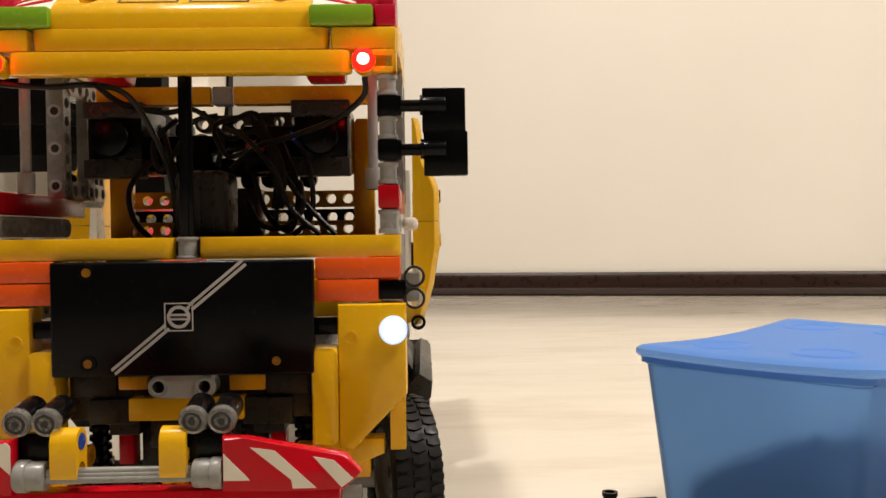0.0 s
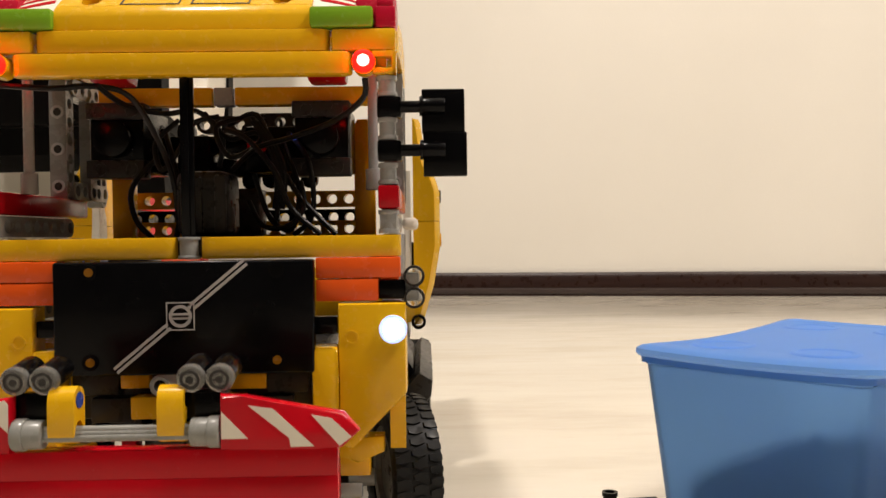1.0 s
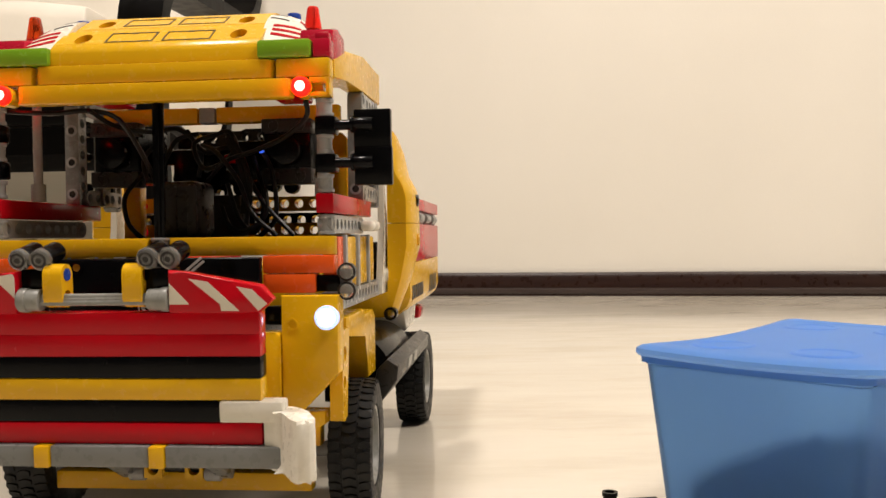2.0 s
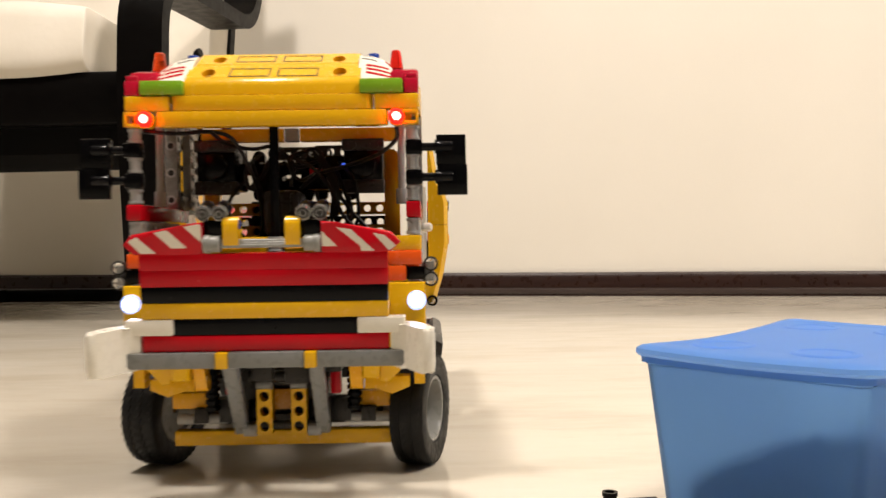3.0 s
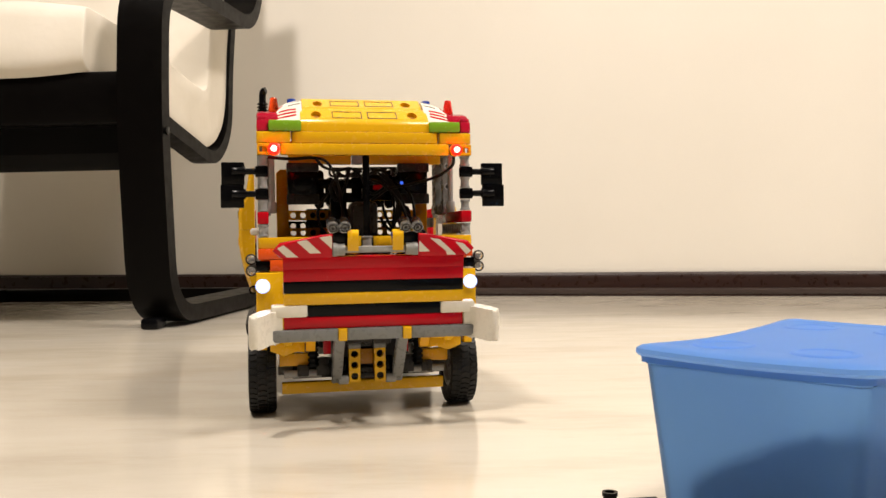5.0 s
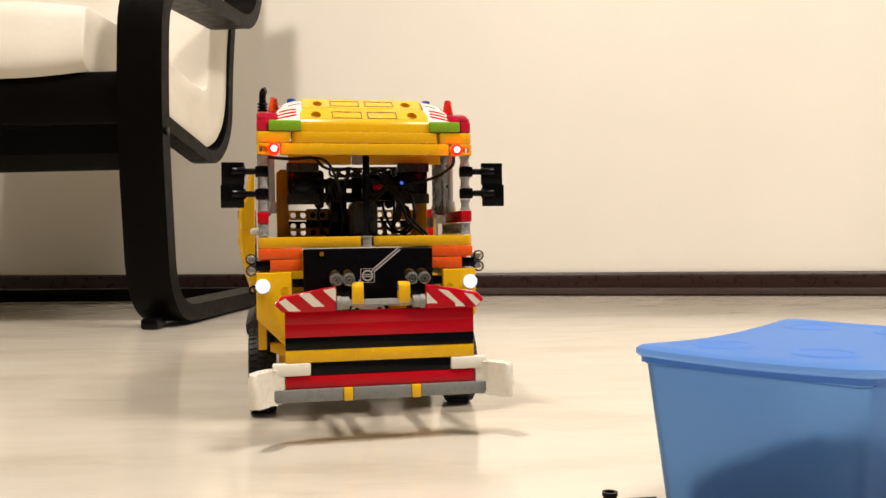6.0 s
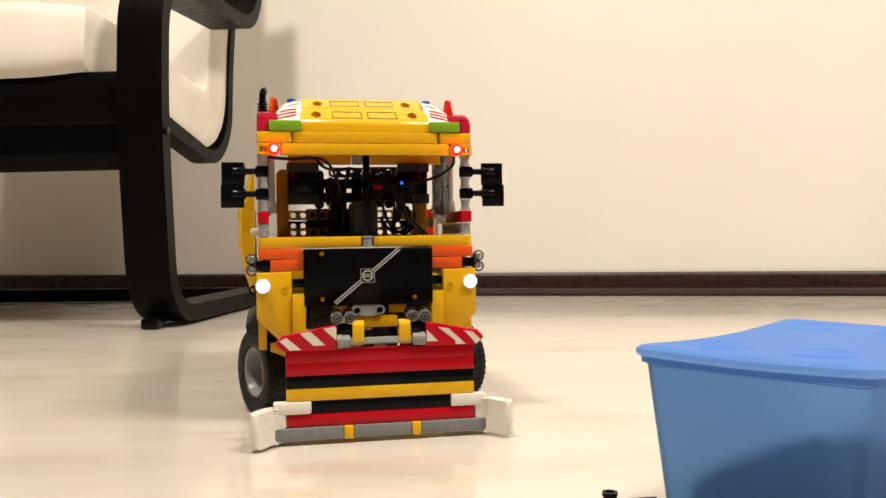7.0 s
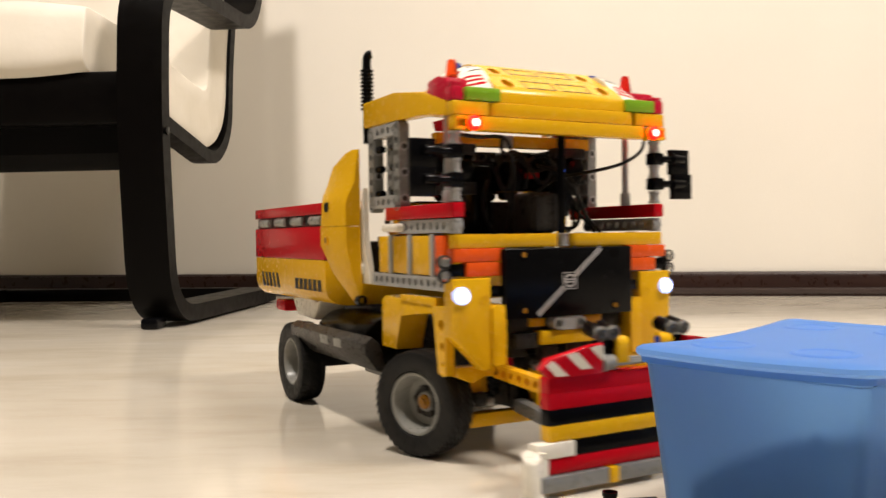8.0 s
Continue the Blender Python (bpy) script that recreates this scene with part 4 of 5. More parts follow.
def rear_body():
    for s in (-1, 1):
        X = lambda a_, c_: (min(s * a_, s * c_), max(s * a_, s * c_))
        w = None
        for levels in (((17.1, 15.0, 20.3, 11.55), (18.9, 15.0, 19.95, 11.55), (19.6, 15.0, 20.3, 11.35), (20.6, 15.0, 20.6, 10.8), (22.2, 15.0, 19.8, 10.55), (23.2, 15.0, 17.4, 10.4), (23.45, 15.0, 16.2, 10.3)),
                       ((10.7, 14.6, 15.6, 10.3), (11.0, 14.6, 16.0, 10.5), (13.2, 14.8, 18.6, 11.15), (15.5, 15.0, 20.4, 11.55), (17.06, 15.0, 20.3, 11.55))):
            b = bm_new()
            rows_ = []
            for z, y0, y1, xo in levels:
                o = [(9.9, y0), (xo - 0.35, y0), (xo, y0 + 0.5), (xo, y1 - 0.35), (xo - 0.3, y1), (9.9, y1)]
                rows_.append([b.verts.new((s * u, v, z)) for u, v in o])
            for A, C in zip(rows_, rows_[1:]):
                for q in range(6):
                    b.faces.new((A[q], A[(q + 1) % 6], C[(q + 1) % 6], C[q]))
            b.faces.new(rows_[0])
            b.faces.new(rows_[-1][::-1])
            if w is None:
                w = P_("fairing", b, YELLOW, "tall yellow side fairing with pin holes")
            else:
                P_("fairing_lower", b, YELLOW, "", w)
        for y, z, m in ((18.4, 18.75, BLACK), (18.6, 15.9, AMBER)):
            b = bm_new()
            ring(b, (s * 11.5, y, z), (s * 11.68, y, z), 0.42, 0.26)
            P_("pin_rim", b, m, "", w)
            b = bm_new()
            cyl(b, (s * 11.5, y, z), (s * 11.62, y, z), 0.26, n=14)
            P_("pin_core", b, STICKER if s > 0 else DARK, "", w)
        b = bm_new()
        box(b, *X(7.0, 9.9), 16.6, 19.5, 13.0, 15.8, 0.2)
        P_("fairing_mount", b, DARK)
        b = bm_new()
        ring(b, (s * 10.15, 14.2, 10.9), (s * 10.15, 14.9, 10.9), 0.45, 0.28)
        P_("tow_ring", b, BLACK)
        # side tank
        b = bm_new()
        pts = [(s * (7.4 + 2.6 * math.cos(radians(a))), 7.0 + 2.4 * math.sin(radians(a))) for a in range(-75, 106, 15)] + [(s * 5.4, 9.3), (s * 5.4, 4.8)]
        prism(b, pts, "y", 14.6, 25.8, 0.15)
        tk = P_("side_tank", b, BLACK, "rounded glossy black side tank")
        b = bm_new()
        prism(b, [(s * 10.2, 8.1), (s * 10.95, 7.6), (s * 10.85, 6.7), (s * 9.8, 5.3), (s * 9.0, 5.3), (s * 9.5, 7.4)], "y", 12.2, 30.5, 0.12)
        P_("side_skirt", b, DARK, "glossy dark grey lower side skirt")
        for y in (17.2, 20.4):
            b = bm_new()
            prism(b, [(s * 10.7, 7.5), (s * 10.99, 7.5), (s * 10.9, 6.75), (s * 10.6, 6.75)], "y", y, y + 1.8, 0.02)
            P_("tank_sticker", b, SILVER, "", tk)
        b = bm_new()
        prism(b, [(26.5, 10.2), (30.0, 10.4), (34.5, 10.2), (33.0, 8.4), (28.0, 8.2)], "x", *X(6.4, 9.4), 0.3)
        P_("rear_arch", b, WHITE, "white rear wheel-arch panel")
        B_("tail_lens", RED, *X(7.6, 9.4), 37.0, 40.0, 8.4, 9.6, label="red tail marker", bev=0.3)
    # tipper tub
    b = bm_new()
    half = [(10.6, 14.1), (10.6, 11.5), (10.35, 10.75), (9.7, 10.2), (8.6, 9.95)]
    prism(b, [(-u, v) for u, v in half] + half[::-1], "y", 21.6, 43.0, 0.15)
    tp = P_("tub_floor", b, YELLOW, "yellow tipper tub with rounded foot")
    for s in (-1, 1):
        X = lambda a_, c_: (min(s * a_, s * c_), max(s * a_, s * c_))
        B_("tub_side", RED, *X(9.8, 10.62), 21.6, 43.0, 14.15, 17.2, label="red tub side")
        B_("tub_rim", RED, *X(9.8, 10.62), 21.6, 43.0, 18.3, 19.3, label="red tub rim")
        B_("tub_gap", DARK, *X(9.8, 10.3), 21.6, 43.0, 17.22, 18.28)
        for k in range(4):
            b = bm_new()
            cyl(b, (s * 10.3, 22.6 + 5.2 * k, 17.75), (s * 10.3, 25.6 + 5.2 * k, 17.75), 0.46, n=14, bev=0.05)
            P_("tub_coupling", b, SILVER, "")
        # sticker writing shown as plain bars
        for k in range(6):
            b = bm_new()
            box(b, *X(10.59, 10.63), 22.6 + 1.25 * k, 23.5 + 1.25 * k, 11.25, 12.3, 0)
            P_("lettering_bar", b, INK, "", tp)
        for k in range(5):
            b = bm_new()
            prism(b, [(34.6 + 1.25 * k, 11.1), (35.25 + 1.25 * k, 11.1), (35.85 + 1.25 * k, 12.6), (35.2 + 1.25 * k, 12.6)], "x", *X(10.59, 10.63), 0)
            P_("hazard_bar", b, INK, "", tp)
    # chassis
    for s in (-1, 1):
        X = lambda a_, c_: (min(s * a_, s * c_), max(s * a_, s * c_))
        B_("chassis_rail", DARK, *X(2.6, 4.0), 1.5, 43.0, 7.2, 9.4)
        b = bm_new()
        liftarm(b, 13, "x", "u", 22.0, 6.4, *X(4.1, 5.0))
        P_("frame_beam", b, BLACK)
    B_("gear_case", DARK, -3.6, 3.6, 15.0, 34.0, 4.6, 7.4, bev=0.25)
    B_("under_tray", GREY, -6.4, -2.0, 17.5, 23.0, 3.6, 4.6, bev=0.3)
    B_("tub_bearer", DARK, -4.5, 4.5, 22.0, 42.0, 9.4, 10.4)


rear_body()


def front_end():
    B_("bumper_core", DARK, -5.4, 5.4, 0.6, 2.2, 8.1, 10.2)
    for x0, x1, z0, z1, m, y in ((-5.2, -3.2, 9.2, 10.2, DARK, 0.3), (-3.1, -1.8, 9.5, 10.1, AMBER, 0.2), (1.8, 3.4, 9.4, 10.1, AMBER, 0.2), (3.4, 5.3, 9.2, 10.1, DARK, 0.3),
                                 (-4.4, -2.4, 8.0, 9.1, DARK, 0.1), (2.4, 4.6, 7.9, 9.1, DARK, 0.1), (-2.5, 2.5, 8.2, 9.2, YELLOW, -0.3), (-1.8, -0.4, 6.8, 8.0, DARK, 0.6), (0.4, 2.0, 6.6, 8.1, DARK, 0.6)):
        B_("front_block", m, x0, x1, y, y + 1.0, z0, z1)
    b = bm_new()
    prism(b, stadium(3, "u", -1.1, 9.72), "y", -0.5, 0.4, 0.05, [(-1.1, 9.72, 0.3), (0.9, 9.72, 0.3)])
    P_("tow_plate", b, GREY, "grey three-hole plate")
    for x in (-1.1, 0.9):
        b = bm_new()
        ring(b, (x, -0.58, 9.72), (x, -0.45, 9.72), 0.42, 0.27)
        P_("pin_rim", b, SILVER)
    # axle carrier
    B_("axle_beam", YELLOW, -7.6, 7.3, 3.2, 4.2, 2.0, 3.0, label="yellow beam below the front axle")
    B_("axle_beam", AMBER, -7.8, -4.8, 3.4, 4.4, 4.5, 5.6)
    B_("axle_beam", AMBER, 4.8, 7.8, 3.4, 4.4, 4.5, 5.6)
    B_("axle_core", DARK, -6.6, 6.6, 4.4, 6.6, 3.2, 4.8)
    B_("axle_case", DARK, -3.0, 3.0, 3.0, 8.0, 3.2, 7.6)
    for s in (-1, 1):
        X = lambda a_, c_: (min(s * a_, s * c_), max(s * a_, s * c_))
        b = bm_new()
        prism(b, [(s * 1.15 + u, v) for u, v in ((-0.5, 3.1), (0.5, 3.1), (0.5, 6.1), (-0.5, 6.1))], "y", 1.6, 2.6, 0.05, [(s * 1.15, 3.6 + q, 0.33) for q in range(3)])
        P_("hitch_beam", b, YELLOW, "yellow perforated hitch beam")
        b = bm_new()
        cyl(b, (s * 4.0, 3.4, 3.8), (s * 7.4, 3.4, 3.8), 0.36, n=16, bev=0.06)
        cyl(b, (s * 4.0, 5.4, 3.9), (s * 7.9, 5.4, 3.9), 0.45, n=16, bev=0.06)
        P_("steering_rod", b, GREY)
        b = bm_new()
        n = 16
        rings_ = [[b.verts.new((s * 4.8 + r * math.cos(2 * math.pi * i / n), 2.6 + r * math.sin(2 * math.pi * i / n), z)) for i in range(n)]
                  for q in range(8) for r, z in ((0.36, 4.5 + 0.44 * q), (0.5, 4.58 + 0.44 * q), (0.5, 4.8 + 0.44 * q), (0.36, 4.88 + 0.44 * q))]
        for A, C in zip(rings_, rings_[1:]):
            for i in range(n):
                b.faces.new((A[i], A[(i + 1) % n], C[(i + 1) % n], C[i]))
        b.faces.new(rings_[0])
        b.faces.new(rings_[-1][::-1])
        P_("spring_column", b, BLACK, "ribbed black suspension column")
        B_("strut_block", DARK, *X(5.2, 6.2), 2.8, 3.8, 3.6, 4.6)
        B_("red_inner_panel", RED, *X(3.2, 3.9), 2.4, 3.4, 5.6, 8.0)
        b = bm_new()
        prism(b, [(s * 5.6, 6.9), (s * 8.6, 6.9), (s * 8.6, 6.2), (s * 7.4, 5.7), (s * 6.2, 6.2), (s * 5.6, 6.0)], "y", 1.2, 2.4, 0.08)
        P_("lower_fender", b, YELLOW)
    # linkage packed between the lift arms
    for x0, x1, y, z0, z1, m in ((-2.0, 2.0, 2.5, 6.2, 7.4, DARK), (-0.6, 0.6, 2.3, 4.6, 6.0, DARKENED_YELLOW), (-0.55, 0.55, 2.2, 3.4, 4.3, DARK), (1.7, 2.4, 2.6, 3.2, 5.2, BLACK), (-2.4, -1.7, 2.6, 3.2, 5.2, BLACK), (-4.5, -3.4, 3.0, 3.6, 5.2, DARK), (3.4, 4.5, 3.0, 3.6, 5.2, DARK)):
        B_("linkage_block", m, x0, x1, y, y + 0.9, z0, z1)
    for s in (-1, 1):
        b = bm_new()
        cyl(b, (s * 1.7, 2.0, 3.3), (s * 2.6, 2.0, 3.3), 0.42, n=16, bev=0.08)
        P_("linkage_bush", b, GREY, "light grey bush")
        b = bm_new()
        cyl(b, (s * 0.6, 1.9, 6.4), (s * 1.7, 1.9, 6.4), 0.4, n=16, bev=0.06)
        P_("linkage_bush", b, SLATE)
        B_("hitch_tip", YELLOW, s * 1.15 - 0.4, s * 1.15 + 0.4, 1.7, 2.5, 6.12, 6.9)
    b = bm_new()
    cyl(b, (-2.2, 1.9, 6.9), (2.2, 1.9, 6.9), 0.4, n=14)
    P_("hitch_axle", b, DARK)
    b = bm_new()
    cyl(b, (-2.4, 2.2, 3.6), (2.4, 2.2, 3.6), 0.3, n=14)
    P_("hitch_axle", b, DARK)
    B_("rear_axle_case", DARK, -8.0, 8.0, REAR - 0.8, REAR + 0.8, 3.2, 4.7)


front_end()


# wheels: rim, tyre with block tread; the axle lies along x
def wheel_meshes():
    n = 44
    b = bm_new()
    prof = [(-1.0, 1.85), (-1.05, 2.25), (-0.9, 2.36), (0.9, 2.36), (1.06, 2.28), (1.04, 2.1), (0.85, 2.0), (0.1, 1.88), (-0.35, 1.75), (-0.45, 1.25), (-0.4, 0.8), (-0.1, 0.7), (-0.1, 0.3), (-0.7, 0.3), (-0.7, 1.8)]
    loops = [[b.verts.new((x, r * math.cos(2 * math.pi * i / n), r * math.sin(2 * math.pi * i / n))) for i in range(n)] for x, r in prof]
    for A, B in zip(loops, loops[1:] + loops[:1]):
        for i in range(n):
            b.faces.new((A[i], A[(i + 1) % n], B[(i + 1) % n], B[i]))
    rim = finish("wheel", b, SILVER, U)
    b = bm_new()
    prof = [(-0.95, 2.34), (-1.12, 2.42), (-1.2, 2.8), (-1.25, 3.3), (-1.16, 3.72), (-0.9, 3.80), (0.9, 3.80), (1.16, 3.72), (1.25, 3.3), (1.2, 2.8), (1.12, 2.42), (0.95, 2.34)]
    loops = [[b.verts.new((x, r * math.cos(2 * math.pi * i / n), r * math.sin(2 * math.pi * i / n))) for i in range(n)] for x, r in prof]
    for A, B in zip(loops, loops[1:] + loops[:1]):
        for i in range(n):
            b.faces.new((A[i], A[(i + 1) % n], B[(i + 1) % n], B[i]))
    k = 42
    blocks = []
    for row, (cx, hw) in enumerate(((-0.84, 0.39), (0.0, 0.40), (0.84, 0.39))):
        c = bm_new()
        da = 2 * math.pi / k * 0.45
        pts = []
        for r, sh in ((3.7, 1.0), (3.9, 0.86)):
            lip = 0.10 if row != 1 else 0.0
            for dx, dd in ((-1, -0.55), (0, -1), (1, -0.55), (1, 0.55), (0, 1), (-1, 0.55)):
                x = cx + hw * dx * sh
                rr = r - (lip if abs(x) > 0.95 else 0)
                a = dd * da * sh
                pts.append(c.verts.new((x, rr * math.cos(a), rr * math.sin(a))))
        c.faces.new(pts[6:])
        c.faces.new(pts[:6][::-1])
        for q in range(6):
            c.faces.new((pts[q], pts[(q + 1) % 6], pts[6 + (q + 1) % 6], pts[6 + q]))
        mesh = finish("tread_block", c, RUBBER, U)
        blocks += [(mesh, 2 * math.pi * (i + (0.5 if row == 1 else 0.0)) / k) for i in range(k)]
    tyre = finish("tyre", b, RUBBER, U)
    b = bm_new()
    cyl(b, (-0.6, 0, 0), (0.25, 0, 0), 0.28, n=8)
    cyl(b, (-0.6, 0, 0), (0.05, 0, 0), 0.55, n=12, bev=0.06)
    hub = finish("hub", b, DARKENED_YELLOW, U)
    b = bm_new()
    cyl(b, (-0.5, 0, 0), (-0.36, 0, 0), 1.2, n=24, bev=0.05)
    for q in range(6):
        a = q * math.pi / 3
        cyl(b, (-0.4, math.cos(a) * 0.95, math.sin(a) * 0.95), (-0.22, math.cos(a) * 0.95, math.sin(a) * 0.95), 0.28, n=10)
    plate = finish("hub_plate", b, DARK, U)
    return rim, tyre, hub, plate, blocks


RIM, TYRE, HUB, PLATE, BLOCKS = wheel_meshes()
RIM_LEFT = RIM.copy()
RIM_LEFT.transform(Matrix.Rotation(math.pi, 4, "Z"))
wheels = []
for x, y in ((-9.3, 6.2), (9.3, 6.2), (-9.6, REAR), (9.6, REAR)):
    w = new("wheel", RIM)
    w.parent = truck
    w["label"] = "pearl grey wheel rim with a block-tread tyre"
    t_ = new("tyre", TYRE)
    t_.parent = w
    h_ = new("hub", HUB)
    h_.parent = w
    p_ = new("hub_plate", PLATE)
    p_.parent = w
    if x < 0:
        w.data = RIM_LEFT
        h_.rotation_euler = p_.rotation_euler = (0, 0, math.pi)
    if y < 10:
        for mesh, turn in BLOCKS:
            o_ = new("tread_block", mesh)
            o_.parent = w
            o_.rotation_euler = (turn, 0, 0)
    else:
        c_ = bm_new()
        for mesh, turn in BLOCKS:
            k_ = bm_new()
            k_.from_mesh(mesh)
            bmesh.ops.rotate(k_, cent=(0, 0, 0), matrix=Matrix.Rotation(turn, 3, "X"), verts=k_.verts)
            m_ = bpy.data.meshes.new("tmp")
            k_.to_mesh(m_)
            k_.free()
            c_.from_mesh(m_)
            bpy.data.meshes.remove(m_)
        tagged(part("tread", c_, RUBBER, w, "block tread", 1.0), kind="stuff")
    w.location = (x * U, y * U, 3.9 * U)
    wheels.append((w, x, y))


# ---------------------------------------------------------------- the plough (modules, origin at the top middle of its red face)
def plough_parts():
    b = bm_new()
    box(b, -7.2, 7.2, 0.35, 0.9, -6.0, -0.1, 0.1)
    p = part("plough", b, DARK, truck, "striped snow plough with white end blades")

    def piece(name, material, *dims, label="", bev=0.06):
        k = bm_new()
        box(k, *dims, bev)
        return part(name, k, material, p, label)
    for z in (-0.99, -1.98):
        piece("red_beam", RED, -7.5, 7.5, -0.02, 0.9, z, z + 0.988, label="red beam", bev=0.018)
    piece("black_beam", BLACK, -7.5, 7.5, -0.02, 0.9, -2.97, -2.0, label="black beam")
    piece("yellow_beam", YELLOW, -7.5, 7.5, -0.06, 0.9, -3.96, -2.99, label="yellow beam")
    piece("black_beam", BLACK, -5.55, 5.55, -0.06, 0.9, -4.95, -3.98, label="black beam")
    piece("red_beam", RED, -7.5, 7.5, -0.06, 0.9, -5.97, -4.98, label="red beam")
    for x0, x1 in ((-8.45, -3.1), (-2.3, 2.3), (3.1, 8.45)):
        piece("cutting_edge", GREY_EDGE, x0, x1, -0.35, 0.75, -6.97, -6.0, label="grey cutting edge")
    for x in (-2.7, 2.7):
        piece("edge_clip", YELLOW, x - 0.36, x + 0.36, -0.45, 0.6, -7.0, -6.0)
    for s in (-1, 1):
        X = lambda a_, c_: (min(s * a_, s * c_), max(s * a_, s * c_))
        k = bm_new()
        box(k, *X(5.58, 8.5), -0.2, 0.8, -4.95, -3.98, 0.12)
        part("end_beam", k, WHITE, p, "white beam")
        k = bm_new()
        out = [(s * 7.6, -0.1), (s * 8.4, -0.25), (s * 9.3, -1.75), (s * 9.85, -2.15), (s * 10.4, -1.75), (s * 9.6, 0.0), (s * 8.7, 0.8), (s * 7.6, 0.8)]
        prism(k, rounded_path(out + out[:1], 0.75, 5)[:-1], "z", -7.1, -4.4, 0.34)
        part("end_blade", k, WHITE, p, "white angled end blade")
        # striped marker panels
        out = [(3.54, 1.94), (4.3, 1.86), (7.75, 1.25), (8.3, 0.62), (7.7, 0.05), (6.6, 0.02), (3.54, 0.02)]
        k = bm_new()
        prism(k, [(s * u, v) for u, v in out], "y", -0.45, 0.15, 0.12)
        m = part("marker_panel", k, RED, p, "red marker panel with white diagonal stripes")
        right = ([(3.6, 1.35), (3.6, 0.42), (4.5, 0.42)], [(4.5, 1.55), (5.35, 1.42), (6.75, 0.12), (5.95, 0.12), (5.9, 0.42)], [(6.65, 1.2), (7.35, 1.06), (8.02, 0.42), (7.62, 0.12)])
        left = ([(-7.95, 0.85), (-7.45, 1.12), (-6.3, 0.12), (-7.2, 0.12)], [(-6.4, 1.38), (-5.6, 1.52), (-4.45, 0.42), (-5.35, 0.42)], [(-4.6, 1.7), (-3.7, 1.85), (-3.58, 1.7), (-3.58, 0.75)])
        for st in (right if s > 0 else left):
            k = bm_new()
            prism(k, st, "y", -0.475, -0.44, 0)
            part("white_stripe", k, STICKER, p)
        k = bm_new()
        cyl(k, (s * 2.5, -0.08, 0.62), (s * 3.5, -0.08, 0.62), 0.5, n=22, bev=0.08)
        cyl(k, (s * 3.1, -0.08, 0.62), (s * 3.52, -0.08, 0.62), 0.56, n=22, bev=0.06)
        part("rod_end", k, SILVER, p, "grey rounded rod end")
        k = bm_new()
        liftarm(k, 2, "x", "v", 0.1, 0.75, *X(1.4, 2.3))
        part("lift_ear", k, YELLOW, p, "yellow two-hole ear")
        k = bm_new()
        cyl(k, (s * 1.36, 0.1, 1.75), (s * 1.45, 0.1, 1.75), 0.28, n=14)
        part("blue_pin", k, BLUE, p)
        k = bm_new()
        box(k, *X(2.2, 3.7), 0.1, 0.8, 0.9, 2.0, 0.12)
        part("lamp_bracket", k, BLACK, p)
        for x in (2.5, 3.5):
            k = bm_new()
            cyl(k, (s * x, 0.1, 2.5), (s * x, 1.3, 2.75), 0.47, n=18, bev=0.05)
            part("lamp_body", k, BLACK, p)
            k = bm_new()
            cyl(k, (s * x, -0.25, 2.42), (s * x, 0.12, 2.5), 0.5, n=20, bev=0.1)
            part("lamp_lens", k, LENS, p, "clear round work lamp lens")
            k = bm_new()
            ring(k, (s * x, -0.275, 2.415), (s * x, -0.2, 2.43), 0.34, 0.25, 20)
            part("lens_groove", k, DARK, p)
            k = bm_new()
            cyl(k, (s * x, -0.29, 2.412), (s * x, -0.2, 2.43), 0.13, n=12)
            part("lens_pip", k, DARK, p)
    k = bm_new()
    for a in range(3):
        cyl(k, (-2.6, -0.2 + 0.05 * a, 0.5 + 0.13 * a), (2.6, -0.2 + 0.05 * a, 0.5 + 0.13 * a), 0.14, n=12)
    part("cross_rod", k, SILVER, p, "grey ribbed cross rod")
    return p


GREY_EDGE = plastic("stone_grey_plastic", (0.20, 0.205, 0.20), 0.3)
plough = plough_parts()


def lift_arm(x):
    """A lift arm: pivots on the axle case and carries the plough; lies along -y from its pivot."""
    b = bm_new()
    box(b, -0.45, 0.45, -8.8, 0.3, -0.48, 0.48, 0.12)
    a = part("lift_arm", b, GREY_EDGE, truck, "grey lift arm of the plough")
    return a, x


def lift_link(x):
    """The upper link between the chassis and the plough, an amber perforated beam."""
    b = bm_new()
    liftarm(b, 9, "x", "u", -8.2, 0.0, -0.4, 0.4)
    return part("lift_link", b, AMBER, truck, "amber perforated link of the plough"), x


# each: the part, x, pivot (y, z) on the chassis, pin (y, z) on the plough
arms = [(*lift_arm(x), (2.2, 3.5), (0.8, -5.0)) for x in (-2.75, 2.75)] + [(*lift_link(x), (1.4, 6.4), (0.9, -1.4)) for x in (-5.1, 5.1)]

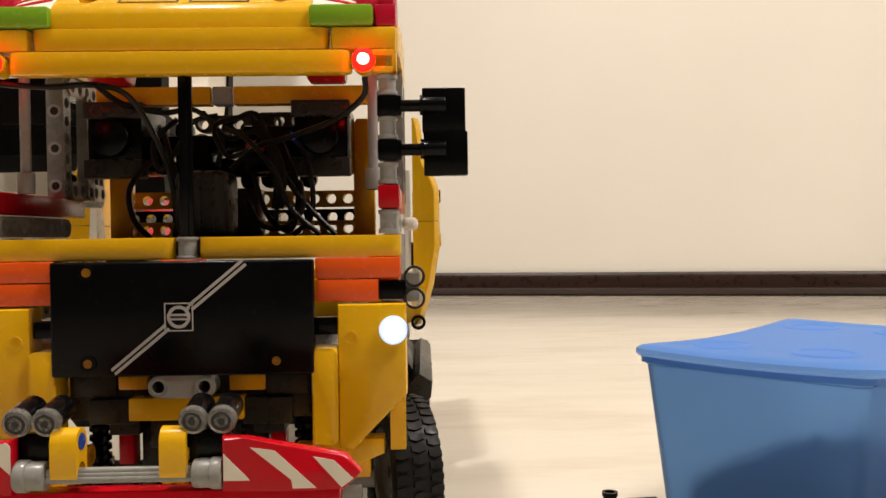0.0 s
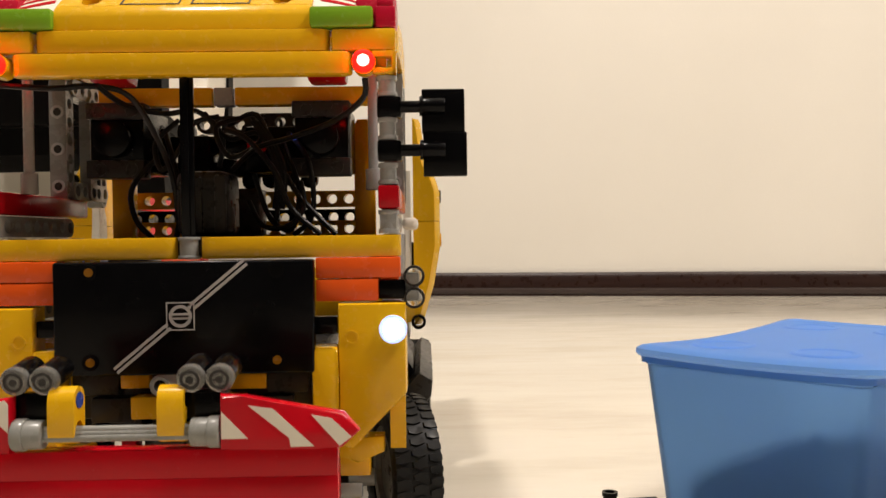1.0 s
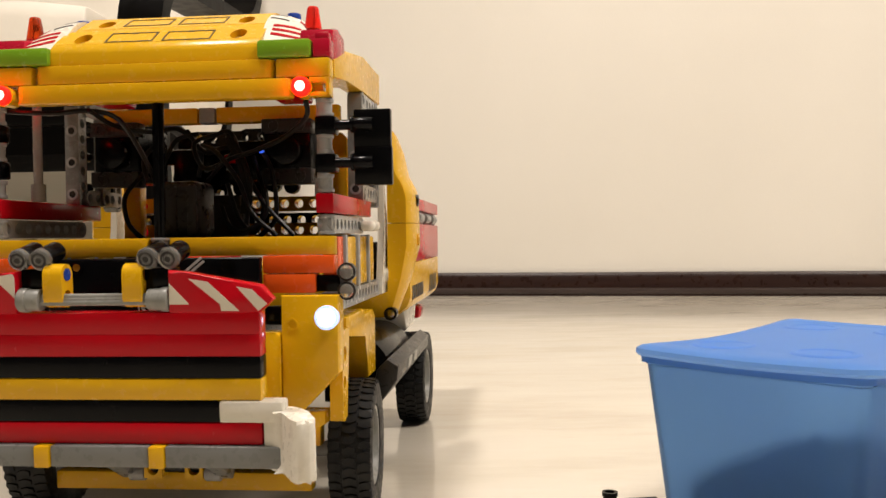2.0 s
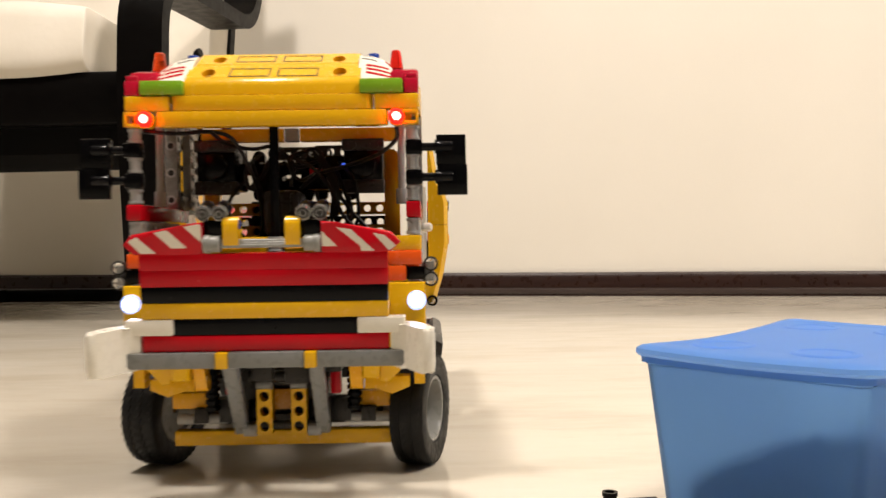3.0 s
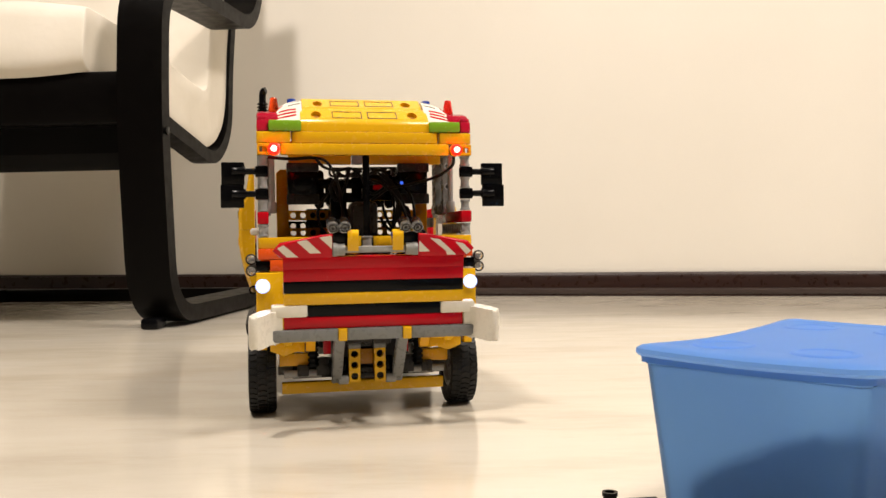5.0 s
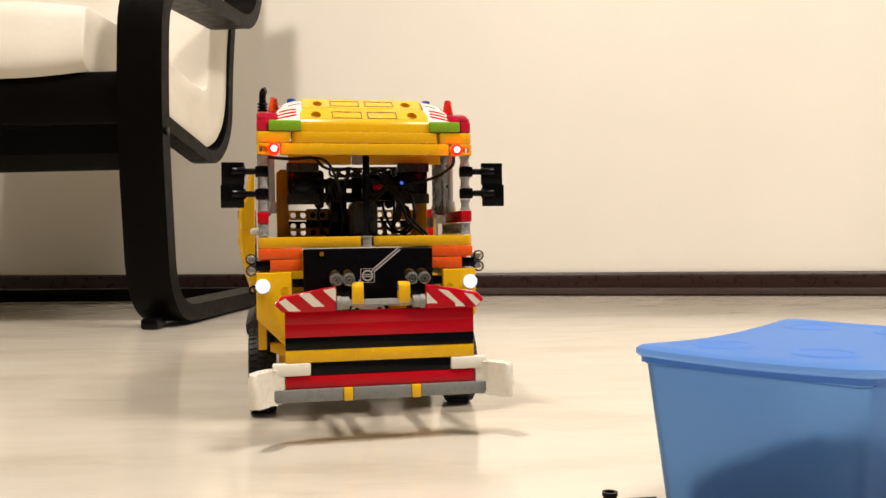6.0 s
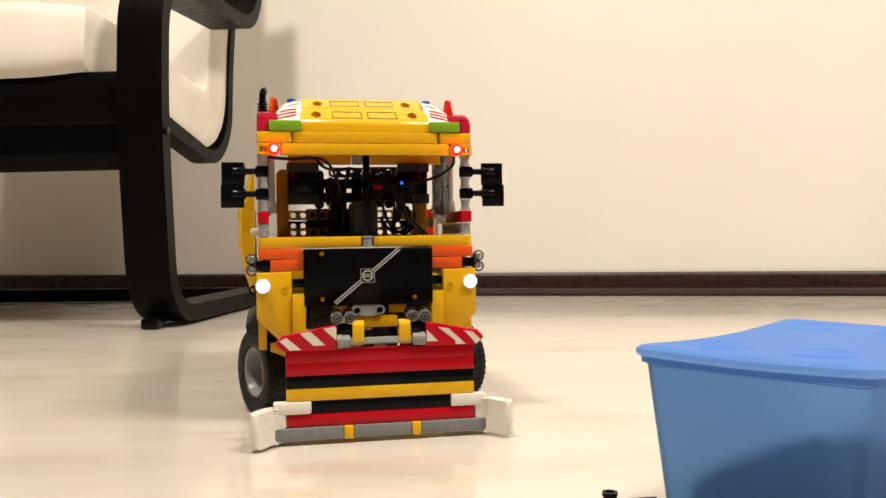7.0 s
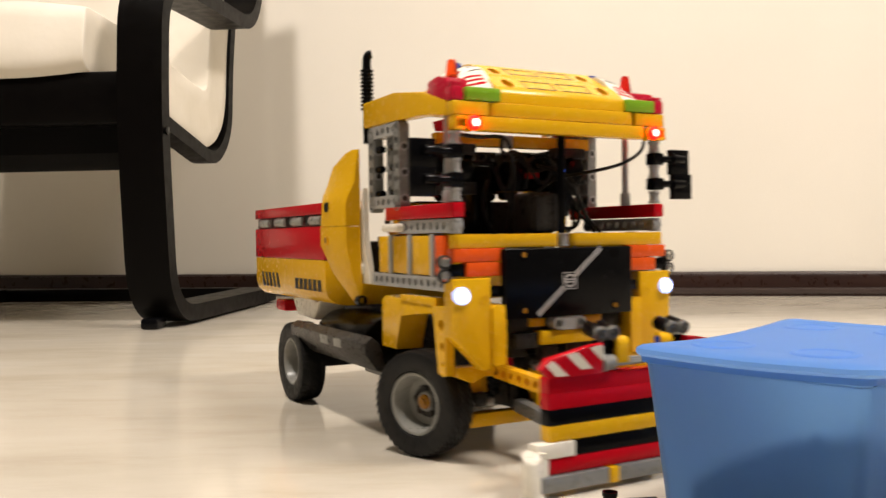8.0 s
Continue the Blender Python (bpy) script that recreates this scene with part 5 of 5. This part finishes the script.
# ---------------------------------------------------------------- what moves
DRIVE = [  # seconds, x, y, turn
    (0.0, -0.0911, 0.3041, 1.29), (0.3, -0.0904, 0.3034, 1.30), (0.5, -0.0902, 0.3033, 1.30), (0.8, -0.0910, 0.3050, 1.25), (1.0, -0.0913, 0.3067, 1.15), (1.1, -0.0952, 0.3140, 0.30), (1.2, -0.1089, 0.3396, -2.69),
    (1.3, -0.1140, 0.3485, -3.75), (1.5, -0.1145, 0.3502, -3.93), (1.7, -0.1176, 0.3563, -4.74), (2.0, -0.1205, 0.3628, -5.3), (2.4, -0.1190, 0.3690, -4.9),
    (2.8, -0.1082, 0.3852, -2.79), (3.0, -0.0872, 0.4462, 0.76), (3.2, -0.0690, 0.5153, 5.8), (3.4, -0.0560, 0.5870, 10.6), (3.5, -0.0533, 0.6050, 11.76),
    (3.7, -0.0532, 0.6097, 11.7), (4.5, -0.0532, 0.6102, 11.65), (7.2, -0.0531, 0.6105, 11.7), (7.4, -0.0503, 0.6042, 11.93), (7.5, -0.0359, 0.5944, 14.38),
    (7.6, -0.0152, 0.5701, 17.46), (7.8, 0.0162, 0.5443, 22.02), (8.0, 0.0723, 0.5061, 28.53)]
STEER = [(0.0, 16.0), (0.9, 16.0), (1.7, 12.0), (2.6, -15.0), (3.0, -15.0), (3.2, -17.0), (3.5, -13.0), (4.0, -1.0), (6.6, 0.0), (6.95, 22.0), (7.4, 23.0), (8.0, 21.5)]
LIFT = [  # seconds, plough's y and z on the truck in metres, lean
    (0.0, -0.0670, 0.0597, -1.0), (0.75, -0.0670, 0.0597, -1.0), (1.0, -0.0700, 0.0712, -2.0), (1.2, -0.0670, 0.0780, -1.0), (1.5, -0.0614, 0.0866, 1.5), (1.7, -0.0585, 0.0936, 1.8),
    (2.3, -0.0450, 0.1110, 3.0), (2.8, -0.0357, 0.1200, 4.3), (3.0, -0.0300, 0.1220, 5.0), (3.3, -0.0330, 0.1222, 7.0), (3.5, -0.0360, 0.1213, 9.0), (4.7, -0.0370, 0.1210, 10.0),
    (5.2, -0.0460, 0.1110, 7.0), (5.8, -0.0640, 0.0880, 1.0), (6.0, -0.0665, 0.0831, 0.0), (6.5, -0.0640, 0.0668, -0.4), (6.9, -0.0647, 0.0588, 0.0), (8.0, -0.0647, 0.0588, 0.0)]


def between(rows, t):
    """Smooth values between the rows, without overshoot."""
    ts = [r[0] for r in rows]
    if t <= ts[0]:
        return rows[0][1:]
    if t >= ts[-1]:
        return rows[-1][1:]
    k = max(i for i in range(len(ts) - 1) if ts[i] <= t)
    h = ts[k + 1] - ts[k]
    s = (t - ts[k]) / h

    def slope(i, c):
        if i == 0 or i == len(ts) - 1:
            return 0.0 if i == 0 else (rows[i][c] - rows[i - 1][c]) / (ts[i] - ts[i - 1])
        a = (rows[i][c] - rows[i - 1][c]) / (ts[i] - ts[i - 1])
        b = (rows[i + 1][c] - rows[i][c]) / (ts[i + 1] - ts[i])
        return 0.0 if a * b <= 0 else 2 * a * b / (a + b)
    out = []
    for c in range(1, len(rows[0])):
        y0, y1, m0, m1 = rows[k][c], rows[k + 1][c], slope(k, c) * h, slope(k + 1, c) * h
        out.append((2 * s ** 3 - 3 * s * s + 1) * y0 + (s ** 3 - 2 * s * s + s) * m0 + (3 * s * s - 2 * s ** 3) * y1 + (s ** 3 - s * s) * m1)
    return out


def motions():
    times = [i / 10 for i in range(81)]
    body = []
    for t in times:
        x, y, turn = between(DRIVE, t)
        body.append((t, pose(x, y, 0, 0, 0, turn)))
    walk(truck, body)
    for w, x, y in wheels:
        rows, roll, last = [], 0.0, None
        for t, m in body:
            steer = between(STEER, t)[0] if y < 10 else 0.0
            here = m @ Vector((x * U, y * U, 0))
            if last is not None:
                back = m.to_3x3() @ Matrix.Rotation(radians(steer), 3, "Z") @ Vector((0, 1, 0))
                roll -= (here - last).dot(back) / (3.9 * U)
            last = here
            king = math.copysign(7.1, x) * U  # steering pivot, inboard of the wheel
            rows.append((t, Matrix.Translation((king, y * U, 3.9 * U)) @ pose(0, 0, 0, 0, 0, steer) @ Matrix.Translation((x * U - king, 0, 0)) @ Matrix.Rotation(roll, 4, "X")))
        walk(w, rows)
    rows = []
    for t in times:
        y, z, lean = between(LIFT, t)
        rows.append((t, pose(0, y, z, lean)))
    walk(plough, rows)
    for a, x, (py, pz), (ly, lz) in arms:
        ar = []
        for t, m in rows:
            tip = m @ Vector((0, ly * U, lz * U))
            dy, dz = tip.y - py * U, tip.z - pz * U
            ar.append((t, Matrix.Translation((x * U, py * U, pz * U)) @ Matrix.Rotation(math.atan2(-dz, -dy), 4, "X")))
        walk(a, ar)


motions()
